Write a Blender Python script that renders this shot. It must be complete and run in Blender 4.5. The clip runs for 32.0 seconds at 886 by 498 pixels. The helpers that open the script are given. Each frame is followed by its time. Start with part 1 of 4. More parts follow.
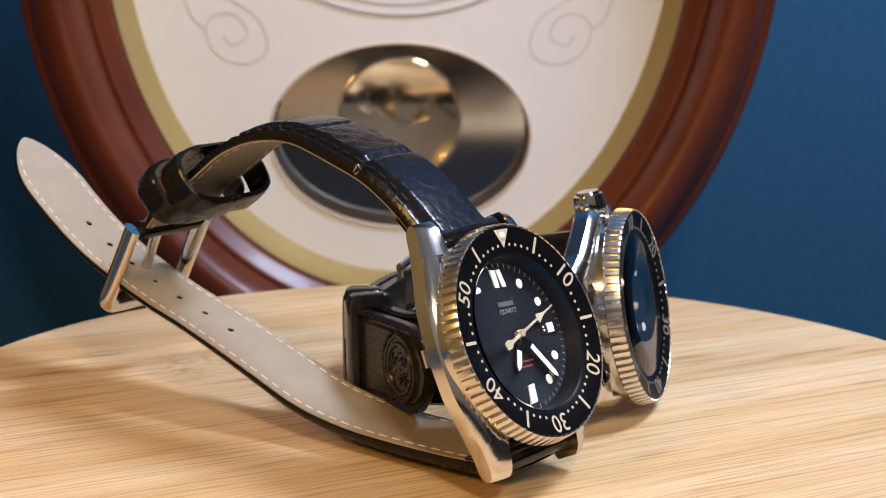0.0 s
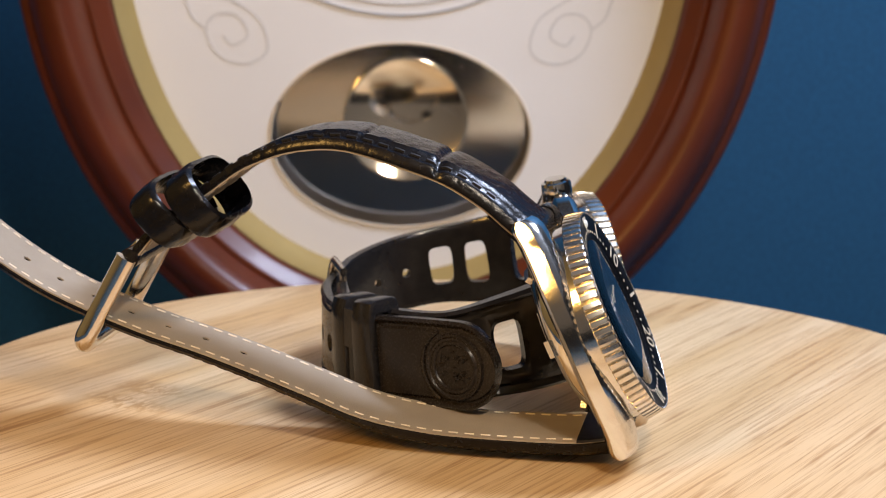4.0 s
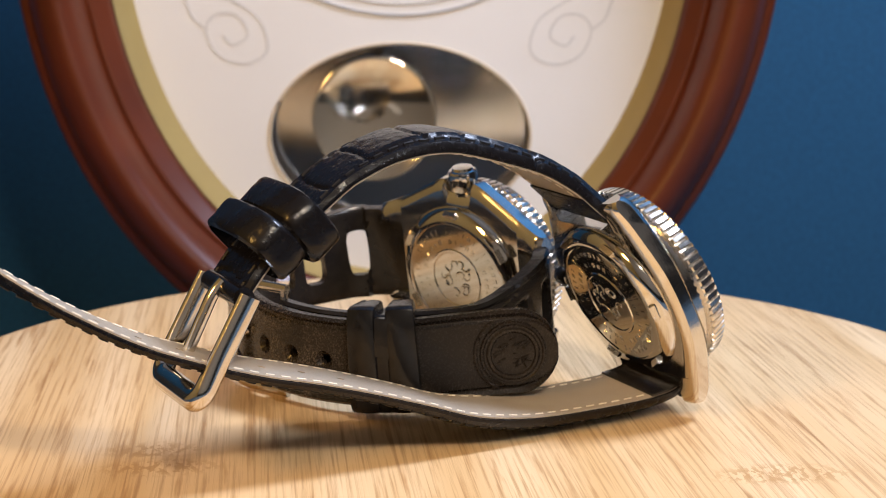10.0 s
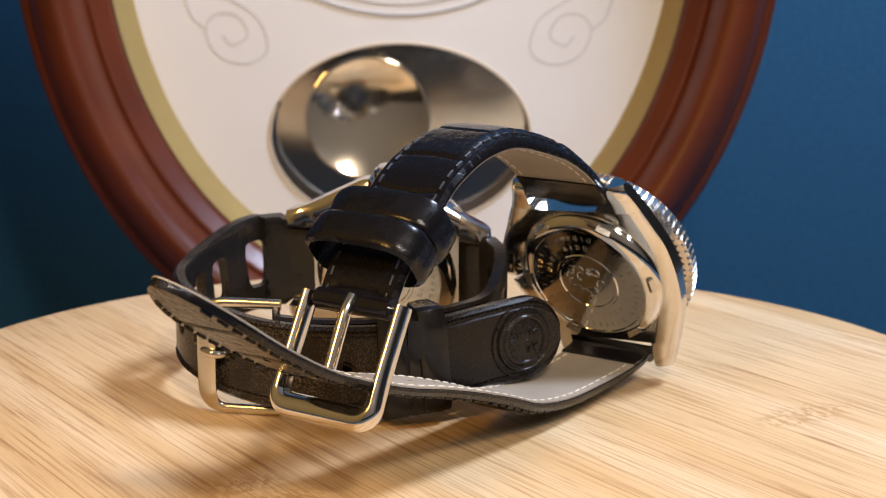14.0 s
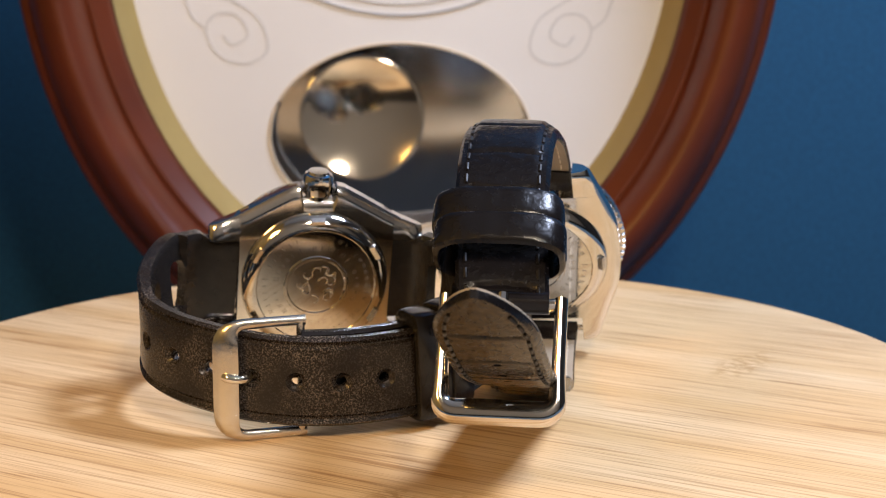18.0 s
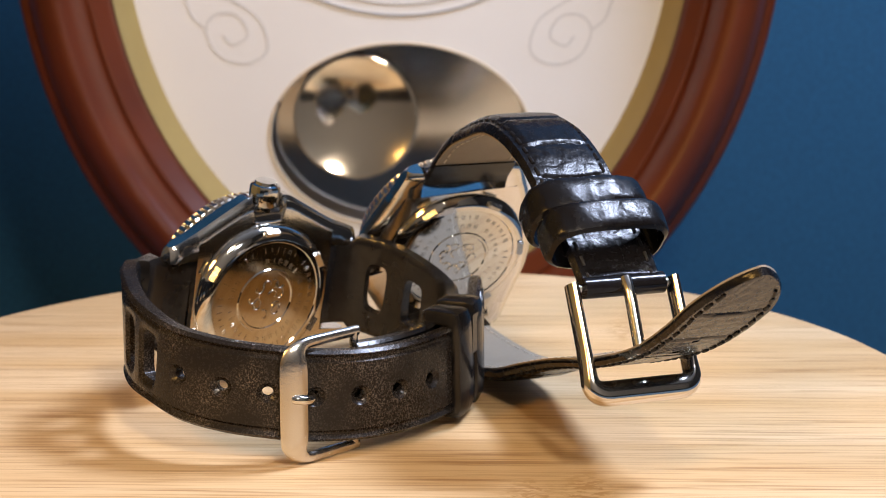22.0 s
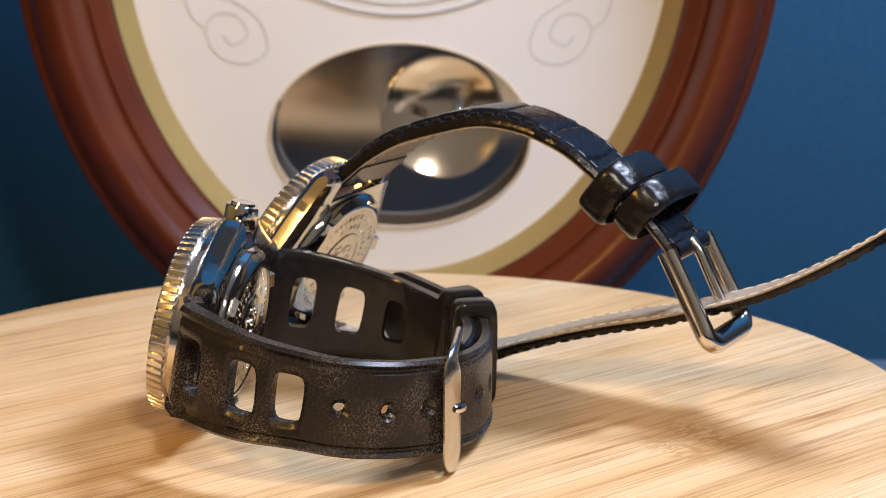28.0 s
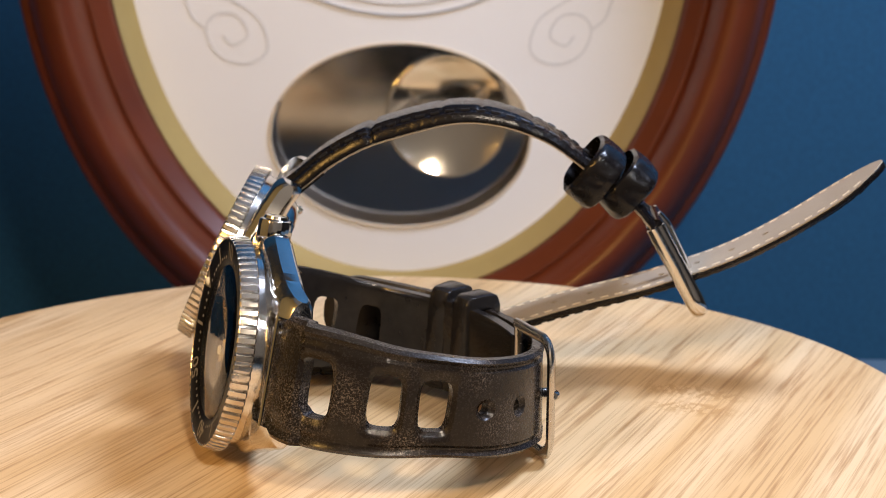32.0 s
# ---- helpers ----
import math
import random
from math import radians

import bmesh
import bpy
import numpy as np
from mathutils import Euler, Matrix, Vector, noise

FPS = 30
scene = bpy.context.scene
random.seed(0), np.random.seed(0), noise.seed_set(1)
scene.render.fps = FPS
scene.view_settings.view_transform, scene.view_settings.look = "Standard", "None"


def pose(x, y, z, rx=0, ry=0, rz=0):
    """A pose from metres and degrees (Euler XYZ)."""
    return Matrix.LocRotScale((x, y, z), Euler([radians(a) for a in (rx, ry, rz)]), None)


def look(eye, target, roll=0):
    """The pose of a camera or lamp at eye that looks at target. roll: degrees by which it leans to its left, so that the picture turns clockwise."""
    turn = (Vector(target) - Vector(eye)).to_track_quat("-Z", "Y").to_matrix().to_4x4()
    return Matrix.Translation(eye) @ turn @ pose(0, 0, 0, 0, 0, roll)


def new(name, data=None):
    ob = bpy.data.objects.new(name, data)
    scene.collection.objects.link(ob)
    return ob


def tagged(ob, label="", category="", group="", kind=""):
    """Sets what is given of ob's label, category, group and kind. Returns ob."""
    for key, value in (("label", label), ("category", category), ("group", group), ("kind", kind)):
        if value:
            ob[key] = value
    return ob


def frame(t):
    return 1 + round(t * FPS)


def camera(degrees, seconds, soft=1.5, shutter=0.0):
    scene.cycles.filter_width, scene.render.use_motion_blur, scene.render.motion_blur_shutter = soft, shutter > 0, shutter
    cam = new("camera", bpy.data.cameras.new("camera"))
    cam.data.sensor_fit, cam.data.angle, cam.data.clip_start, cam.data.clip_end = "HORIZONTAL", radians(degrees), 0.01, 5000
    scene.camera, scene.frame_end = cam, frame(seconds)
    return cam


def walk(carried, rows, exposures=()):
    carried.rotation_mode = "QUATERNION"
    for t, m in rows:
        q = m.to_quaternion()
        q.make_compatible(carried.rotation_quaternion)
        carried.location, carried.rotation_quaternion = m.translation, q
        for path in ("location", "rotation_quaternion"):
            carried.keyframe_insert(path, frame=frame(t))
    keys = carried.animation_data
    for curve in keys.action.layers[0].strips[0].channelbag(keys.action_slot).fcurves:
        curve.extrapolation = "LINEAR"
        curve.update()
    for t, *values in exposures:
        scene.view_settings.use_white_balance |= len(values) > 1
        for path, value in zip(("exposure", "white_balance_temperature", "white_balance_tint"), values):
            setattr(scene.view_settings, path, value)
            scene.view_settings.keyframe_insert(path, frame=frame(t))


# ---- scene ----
cam = camera(29.94, 32.0, soft=0.8)
CAM = pose(0, -0.35, 0.11166, 77.786, -0.268, -0.888)
walk(cam, [(0, CAM), (32, CAM)], [(0, -0.10), (3, -0.10), (7, 0.0), (9, 0.08), (12, 0.04), (17, 0.02), (23, 0.03), (28, 0.03), (32, -0.02)])
cam.data.dof.use_dof = True
cam.data.dof.focus_distance = 0.315
cam.data.dof.aperture_fstop = 36

# ---- world and lights ----
world = bpy.data.worlds.new("room_air")
scene.world = world
world.use_nodes = True
world.node_tree.nodes["Background"].inputs[0].default_value = (0.35, 0.42, 0.55, 1)
world.node_tree.nodes["Background"].inputs[1].default_value = 0.008
scene.view_settings.exposure = 0.0


def lamp(name, place, radius, watts, colour):
    """A bare round bulb."""
    data = bpy.data.lights.new(name, "POINT")
    data.shadow_soft_size, data.energy, data.color = radius, watts, colour
    ob = new(name, data)
    ob.location = place
    return ob


lamp("white_side_lamp", (0.36, 0.06, 0.62), 0.09, 25.3, (0.775, 0.89, 1.19))
lamp("white_desk_lamp", (0.30, -0.50, 0.40), 0.03, 2.3, (0.88, 0.93, 1.05))
lamp("warm_desk_lamp", (0.10, -0.46, 0.42), 0.035, 8.5, (1.0, 0.84, 0.67))
amber = bpy.data.lights.new("shaded_amber_lamp", "SPOT")
amber.energy, amber.color, amber.shadow_soft_size, amber.spot_size, amber.spot_blend = 6.0, (1.0, 0.55, 0.15), 0.06, radians(70), 0.5
amber_ob = new("shaded_amber_lamp", amber)
amber_ob.matrix_world = look((-0.30, -0.36, 0.32), (0.0, -0.02, 0.0))

# ---- materials ----


def nodes_of(name):
    m = bpy.data.materials.new(name)
    m.use_nodes = True
    return m, m.node_tree.nodes, m.node_tree.links, m.node_tree.nodes["Principled BSDF"]


def mat(name, colour, rough=0.5, metal=0.0, colour2=None, scale=60.0, bump=0.0, bump_scale=400.0, rough_var=0.08,
        stretch=(1, 1, 1), coat=0.0, spec=0.5):
    """A surface with colour and gloss varied at two scales; sizes per metre."""
    m, n, l, b = nodes_of(name)
    co = n.new("ShaderNodeTexCoord")
    mp = n.new("ShaderNodeMapping")
    mp.inputs["Scale"].default_value = stretch
    l.new(co.outputs["Object"], mp.inputs[0])
    big = n.new("ShaderNodeTexNoise")
    big.inputs["Scale"].default_value, big.inputs["Detail"].default_value = scale, 6
    l.new(mp.outputs[0], big.inputs["Vector"])
    fine = n.new("ShaderNodeTexNoise")
    fine.inputs["Scale"].default_value, fine.inputs["Detail"].default_value = bump_scale, 4
    l.new(mp.outputs[0], fine.inputs["Vector"])
    mix = n.new("ShaderNodeMix")
    mix.data_type = "RGBA"
    c2 = colour2 or tuple(c * 0.8 for c in colour)
    mix.inputs[6].default_value, mix.inputs[7].default_value = (*colour, 1), (*c2, 1)
    l.new(big.outputs["Fac"], mix.inputs[0])
    l.new(mix.outputs[2], b.inputs["Base Color"])
    rr = n.new("ShaderNodeMapRange")
    rr.inputs["To Min"].default_value, rr.inputs["To Max"].default_value = max(0.02, rough - rough_var), min(1, rough + rough_var)
    l.new(fine.outputs["Fac"], rr.inputs["Value"])
    l.new(rr.outputs[0], b.inputs["Roughness"])
    b.inputs["Metallic"].default_value = metal
    b.inputs["Specular IOR Level"].default_value = spec
    b.inputs["Coat Weight"].default_value = coat
    b.inputs["Coat Roughness"].default_value = 0.08
    if bump:
        bp = n.new("ShaderNodeBump")
        bp.inputs["Strength"].default_value, bp.inputs["Distance"].default_value = bump, 0.0004
        l.new(fine.outputs["Fac"], bp.inputs["Height"])
        l.new(bp.outputs[0], b.inputs["Normal"])
    return m


def bamboo_material():
    """Pale laminated bamboo: long fibres, darker streaks, strips of slightly different tone, a few node marks."""
    m, n, l, b = nodes_of("bamboo")
    co = n.new("ShaderNodeTexCoord")
    def mapped(sx, sy, turn=0.0):
        mp = n.new("ShaderNodeMapping")
        mp.inputs["Scale"].default_value = (sx, sy, 1)
        mp.inputs["Rotation"].default_value = (0, 0, turn)
        l.new(co.outputs["Object"], mp.inputs[0])
        return mp.outputs[0]
    def noise_at(vec, scale, detail=5, rough=0.6):
        t = n.new("ShaderNodeTexNoise")
        t.inputs["Scale"].default_value, t.inputs["Detail"].default_value, t.inputs["Roughness"].default_value = scale, detail, rough
        l.new(vec, t.inputs["Vector"])
        return t.outputs["Fac"]
    def ramp(fac, a, b_, c0, c1):
        r = n.new("ShaderNodeValToRGB")
        r.color_ramp.elements[0].position, r.color_ramp.elements[1].position = a, b_
        r.color_ramp.elements[0].color, r.color_ramp.elements[1].color = c0, c1
        l.new(fac, r.inputs[0])
        return r.outputs[0]
    def mixed(fac, a, b_, mode="MIX"):
        x = n.new("ShaderNodeMix")
        x.data_type, x.blend_type = "RGBA", mode
        if isinstance(fac, float):
            x.inputs[0].default_value = fac
        else:
            l.new(fac, x.inputs[0])
        l.new(a, x.inputs[6])
        l.new(b_, x.inputs[7])
        return x.outputs[2]
    fibre = noise_at(mapped(20, 1100), 1.0, 6, 0.62)
    streak = noise_at(mapped(24, 420), 1.0, 4, 0.55)
    strip = noise_at(mapped(1.5, 60), 1.0, 2, 0.4)
    cloud = noise_at(mapped(10, 26), 1.0, 3, 0.5)
    base = ramp(strip, 0.38, 0.62, (0.63, 0.43, 0.215, 1), (0.735, 0.555, 0.335, 1))
    tone = ramp(cloud, 0.3, 0.7, (0.90, 0.86, 0.80, 1), (1, 1, 1, 1))
    base = mixed(1.0, base, tone, "MULTIPLY")
    lines = ramp(fibre, 0.34, 0.52, (0.50, 0.36, 0.22, 1), (1, 1, 1, 1))
    base = mixed(0.68, base, lines, "MULTIPLY")
    dark = ramp(streak, 0.30, 0.44, (0.50, 0.33, 0.17, 1), (1, 1, 1, 1))
    base = mixed(0.62, base, dark, "MULTIPLY")
    # node marks of the canes
    spots = noise_at(mapped(330, 620), 1.0, 3, 0.6)
    for cx, cy, rx, ry in NODE_MARKS:
        off = n.new("ShaderNodeVectorMath")
        off.operation = "SUBTRACT"
        off.inputs[1].default_value = (cx, cy, 0)
        l.new(co.outputs["Object"], off.inputs[0])
        sq = n.new("ShaderNodeVectorMath")
        sq.operation = "MULTIPLY"
        sq.inputs[1].default_value = (1 / rx, 1 / ry, 0)
        l.new(off.outputs[0], sq.inputs[0])
        ln = n.new("ShaderNodeVectorMath")
        ln.operation = "LENGTH"
        l.new(sq.outputs[0], ln.inputs[0])
        rg = n.new("ShaderNodeMapRange")
        rg.inputs["From Min"].default_value, rg.inputs["From Max"].default_value = 1.0, 0.5
        l.new(ln.outputs["Value"], rg.inputs["Value"])
        sp = n.new("ShaderNodeMapRange")
        sp.inputs["From Min"].default_value, sp.inputs["From Max"].default_value = 0.47, 0.55
        sp.inputs["To Max"].default_value = 0.75
        l.new(spots, sp.inputs["Value"])
        mu = n.new("ShaderNodeMath")
        mu.operation = "MULTIPLY"
        l.new(rg.outputs[0], mu.inputs[0])
        l.new(sp.outputs[0], mu.inputs[1])
        brown = n.new("ShaderNodeRGB")
        brown.outputs[0].default_value = (0.42, 0.24, 0.09, 1)
        base = mixed(mu.outputs[0], base, brown.outputs[0])
    l.new(base, b.inputs["Base Color"])
    b.inputs["Specular IOR Level"].default_value = 0.3
    rr = n.new("ShaderNodeMapRange")
    rr.inputs["To Min"].default_value, rr.inputs["To Max"].default_value = 0.36, 0.52
    l.new(fibre, rr.inputs["Value"])
    l.new(rr.outputs[0], b.inputs["Roughness"])
    bp = n.new("ShaderNodeBump")
    bp.inputs["Strength"].default_value, bp.inputs["Distance"].default_value = 0.25, 0.0002
    l.new(fibre, bp.inputs["Height"])
    l.new(bp.outputs[0], b.inputs["Normal"])
    return m


NODE_MARKS = [(-0.0622, -0.0565, 0.007, 0.017), (-0.0465, 0.064, 0.006, 0.014), (-0.0355, 0.066, 0.006, 0.012)]


def dusty_rubber():
    """Black rubber with brownish grey dust caught in its pores."""
    m = mat("dusty_rubber", (0.010, 0.008, 0.007), 0.26, 0.0, (0.016, 0.013, 0.011), 120, 0.10, 2200, 0.10, spec=0.26)
    n, l = m.node_tree.nodes, m.node_tree.links
    b = n["Principled BSDF"]
    old = b.inputs["Base Color"].links[0].from_socket
    co = n.new("ShaderNodeTexCoord")
    speck, patch = n.new("ShaderNodeTexNoise"), n.new("ShaderNodeTexNoise")
    speck.inputs["Scale"].default_value, speck.inputs["Detail"].default_value = 3000, 5
    patch.inputs["Scale"].default_value, patch.inputs["Detail"].default_value = 110, 9
    for t in (speck, patch):
        l.new(co.outputs["Object"], t.inputs["Vector"])
    a, c = n.new("ShaderNodeMapRange"), n.new("ShaderNodeMapRange")
    a.inputs["From Min"].default_value, a.inputs["From Max"].default_value = 0.50, 0.66
    c.inputs["From Min"].default_value, c.inputs["From Max"].default_value = 0.40, 0.62
    l.new(speck.outputs["Fac"], a.inputs["Value"])
    l.new(patch.outputs["Fac"], c.inputs["Value"])
    mu = n.new("ShaderNodeMath")
    mu.operation = "MULTIPLY"
    l.new(a.outputs[0], mu.inputs[0])
    l.new(c.outputs[0], mu.inputs[1])
    # the tail, which rubs against clothes, is cleaner
    sep, tail, keep = n.new("ShaderNodeSeparateXYZ"), n.new("ShaderNodeMapRange"), n.new("ShaderNodeMath")
    tail.inputs["From Min"].default_value, tail.inputs["From Max"].default_value = -0.022, -0.004
    tail.inputs["To Min"].default_value = 0.22
    keep.operation = "MULTIPLY"
    l.new(co.outputs["Object"], sep.inputs[0])
    l.new(sep.outputs["Y"], tail.inputs["Value"])
    l.new(mu.outputs[0], keep.inputs[0])
    l.new(tail.outputs[0], keep.inputs[1])
    mu = keep
    mix = n.new("ShaderNodeMix")
    mix.data_type = "RGBA"
    mix.inputs[7].default_value = (0.13, 0.107, 0.088, 1)
    l.new(mu.outputs[0], mix.inputs[0])
    l.new(old, mix.inputs[6])
    l.new(mix.outputs[2], b.inputs["Base Color"])
    return m


BAMBOO = bamboo_material()
STEEL = mat("polished_steel", (0.72, 0.70, 0.66), 0.08, 1.0, (0.64, 0.62, 0.58), 240, 0.012, 300, 0.04)
BEZEL_STEEL = mat("bezel_steel", (0.78, 0.74, 0.68), 0.24, 1.0, (0.66, 0.63, 0.58), 300, 0.03, 900, 0.06)
BRUSHED = mat("worn_steel", (0.66, 0.63, 0.58), 0.24, 1.0, (0.58, 0.55, 0.50), 300, 0.08, 1500, 0.08)
BUCKLE_STEEL = mat("buckle_steel", (0.76, 0.73, 0.68), 0.14, 1.0, (0.70, 0.67, 0.62), 300, 0.0, 400, 0.03)
BLACK_INSERT = mat("black_insert", (0.0035, 0.0035, 0.004), 0.34, 0.0, (0.005, 0.005, 0.006), 300, 0.02, 1500, 0.05, spec=0.06)
DIAL = mat("dial_black", (0.0035, 0.0045, 0.0075), 0.55, 0.0, (0.005, 0.0065, 0.010), 200, 0.02, 1500, spec=0.12)
DIAL_INK = mat("dim_dial_ink", (0.20, 0.18, 0.15), 0.6)
MARK = mat("marking_cream", (0.62, 0.52, 0.38), 0.5)
LUME = mat("lume_white", (0.80, 0.80, 0.74), 0.5)
GOLD_HAND = mat("pale_gold", (0.85, 0.72, 0.50), 0.22, 0.6)
RED_INK = mat("red_ink", (0.22, 0.03, 0.02), 0.6)
LEATHER = mat("black_leather", (0.005, 0.0045, 0.0055), 0.20, 0.0, (0.008, 0.0065, 0.0065), 260, 0.16, 600, 0.10, spec=0.38)
CASE_STEEL = mat("polished_case_steel", (0.76, 0.73, 0.69), 0.14, 1.0, (0.66, 0.64, 0.60), 420, 0.025, 1900, 0.06)


def croc_leather():
    """Black leather with rounded scales parted by fine creases."""
    m = mat("croc_leather", (0.005, 0.0045, 0.0055), 0.25, 0.0, (0.007, 0.006, 0.006), 260, 0.20, 900, 0.12, spec=0.27)
    n, l = m.node_tree.nodes, m.node_tree.links
    b = n["Principled BSDF"]
    co = n.new("ShaderNodeTexCoord")
    warp = n.new("ShaderNodeTexNoise")
    warp.inputs["Scale"].default_value = 300
    add = n.new("ShaderNodeVectorMath")
    add.operation = "MULTIPLY_ADD"
    add.inputs[1].default_value = (0.0022, 0.0022, 0.0022)
    l.new(co.outputs["Object"], warp.inputs["Vector"])
    l.new(warp.outputs["Color"], add.inputs[0])
    l.new(co.outputs["Object"], add.inputs[2])
    cells = n.new("ShaderNodeTexVoronoi")
    cells.feature = "DISTANCE_TO_EDGE"
    cells.inputs["Scale"].default_value = 230
    l.new(add.outputs[0], cells.inputs["Vector"])
    rg = n.new("ShaderNodeMapRange")
    rg.inputs["From Max"].default_value = 0.10
    l.new(cells.outputs["Distance"], rg.inputs["Value"])
    bp = n.new("ShaderNodeBump")
    bp.inputs["Strength"].default_value, bp.inputs["Distance"].default_value = 0.06, 0.0004
    l.new(rg.outputs[0], bp.inputs["Height"])
    old = b.inputs["Normal"].links[0].from_node
    l.new(bp.outputs[0], old.inputs["Normal"])
    return m


CROC = croc_leather()
KEEPER_LEATHER = mat("keeper_leather", (0.005, 0.0045, 0.005), 0.25, 0.0, (0.007, 0.006, 0.006), 260, 0.35, 600, 0.10, spec=0.30)
LINING = mat("cream_lining", (0.36, 0.305, 0.23), 0.6, 0.0, (0.28, 0.23, 0.17), 150, 0.25, 2600)
THREAD = mat("cream_thread", (0.78, 0.70, 0.56), 0.8)
THREAD_DARK = mat("black_thread", (0.010, 0.009, 0.009), 0.45, spec=0.35)
RUBBER = dusty_rubber()
GLOSS_RUBBER = mat("glossy_rubber", (0.005, 0.005, 0.006), 0.20, 0.0, (0.020, 0.018, 0.017), 420, 0.14, 900, 0.10, spec=0.34)
MAHOGANY = mat("mahogany", (0.128, 0.025, 0.006), 0.36, 0.0, (0.060, 0.011, 0.003), 22, 0.03, 300, 0.05, (1, 1, 2), 0.06, spec=0.35)
GILT = mat("gilt", (0.37, 0.27, 0.09), 0.45, 0.3, (0.30, 0.21, 0.07), 60)
DIAL_WHITE = mat("white_card", (0.72, 0.71, 0.69), 0.55, 0.0, (0.67, 0.66, 0.64), 30)
PALE_INK = mat("pale_grey_ink", (0.63, 0.625, 0.61), 0.6)
GREY_INK = mat("grey_ink", (0.42, 0.42, 0.42), 0.6)
SILVER = mat("silvered_backplate", (0.54, 0.53, 0.52), 0.11, 1.0, (0.47, 0.47, 0.48), 40, 0.0, 300, 0.03)
BRASS_BOB = mat("brass_bob", (0.80, 0.74, 0.64), 0.08, 1.0, (0.74, 0.68, 0.58), 60, 0.0, 300, 0.02)
BLUE_WALL = mat("blue_felt", (0.011, 0.104, 0.212), 0.85, 0.0, (0.002, 0.034, 0.080), 480, 0.9, 1500)
DRUM_CLOTH = mat("slate_cloth", (0.22, 0.27, 0.31), 0.9, 0.0, (0.18, 0.225, 0.26), 60, 0.4, 1400)
ENGRAVED = mat("engraved_steel", (0.64, 0.62, 0.58), 0.22, 1.0)
NAVY = mat("navy_felt", (0.06, 0.11, 0.16), 0.9, 0.0, (0.045, 0.085, 0.125), 60, 0.4, 1400)
PLASTER = mat("grey_plaster", (0.06, 0.055, 0.05), 0.9, 0.0, (0.04, 0.037, 0.035), 3)
BEIGE_WALL = mat("beige_paint", (0.46, 0.38, 0.28), 0.8, 0.0, (0.42, 0.345, 0.255), 3)
DARK_ROOM = mat("dark_room", (0.02, 0.018, 0.016), 0.7, 0.0, (0.012, 0.011, 0.010), 6)
OCHRE_BOUNCE = mat("ochre_bounce", (0.58, 0.36, 0.11), 0.8, 0.0, (0.53, 0.32, 0.095), 3)
CEILING_WHITE = mat("ceiling_white", (0.56, 0.56, 0.56), 0.9, 0.0, (0.51, 0.51, 0.51), 3)


def glass_material():
    m, n, l, b = nodes_of("crystal_glass")
    b.inputs["Base Color"].default_value = (1, 1, 1, 1)
    b.inputs["Roughness"].default_value = 0.02
    b.inputs["Transmission Weight"].default_value = 1.0
    b.inputs["IOR"].default_value = 1.33
    return m


GLASS = glass_material()

# ---- building helpers ----
MM = 0.001


def part(name, bm, material, parent=None, label="", smooth=True):
    """Links a bmesh built in millimetres as one mesh object."""
    bmesh.ops.remove_doubles(bm, verts=bm.verts, dist=1e-4)
    bmesh.ops.recalc_face_normals(bm, faces=bm.faces)
    for v in bm.verts:
        v.co *= MM
    me = bpy.data.meshes.new(name)
    bm.to_mesh(me)
    bm.free()
    me.materials.append(material)
    if smooth:
        me.polygons.foreach_set("use_smooth", [True] * len(me.polygons))
        me.set_sharp_from_angle(angle=radians(38))
    ob = new(name, me)
    if parent:
        ob.parent = parent
    if label:
        ob["label"] = label
    return ob


def bevel(ob, width, segments=2):
    md = ob.modifiers.new("edge", "BEVEL")
    md.width, md.segments, md.limit_method, md.angle_limit = width * MM, segments, "ANGLE", radians(35)
    return ob


def thing(name, label, category, group="", kind=""):
    return tagged(new(name), label, category, group, kind)


def solid(polys, top, bottom, bm=None, under=0):
    """A solid from flat polygons in (a, b): top and bottom map them into space, walls close the outline."""
    bm = bm or bmesh.new()
    up, down, count = {}, {}, {}
    key = lambda p: (round(p[0], 4), round(p[1], 4))
    for poly in polys:
        ks = [key(p) for p in poly]
        ks = [k for i, k in enumerate(ks) if k != ks[i - 1]]
        if len(ks) < 3:
            continue
        for k in ks:
            if k not in up:
                up[k], down[k] = bm.verts.new(top(*k)), bm.verts.new(bottom(*k))
        try:
            bm.faces.new([up[k] for k in ks])
            bm.faces.new([down[k] for k in reversed(ks)]).material_index = under
        except ValueError:
            continue
        for a, b in zip(ks, ks[1:] + ks[:1]):
            count[(a, b)] = count.get((a, b), 0) + 1
    for (a, b) in count:
        if (b, a) not in count:
            bm.faces.new([up[b], up[a], down[a], down[b]])
    return bm


def grid_polys(a0, a1, na, b0, b1, nb):
    da, db = (a1 - a0) / na, (b1 - b0) / nb
    return [[(a0 + i * da, b0 + j * db), (a0 + (i + 1) * da, b0 + j * db), (a0 + (i + 1) * da, b0 + (j + 1) * db),
             (a0 + i * da, b0 + (j + 1) * db)] for i in range(na) for j in range(nb)]


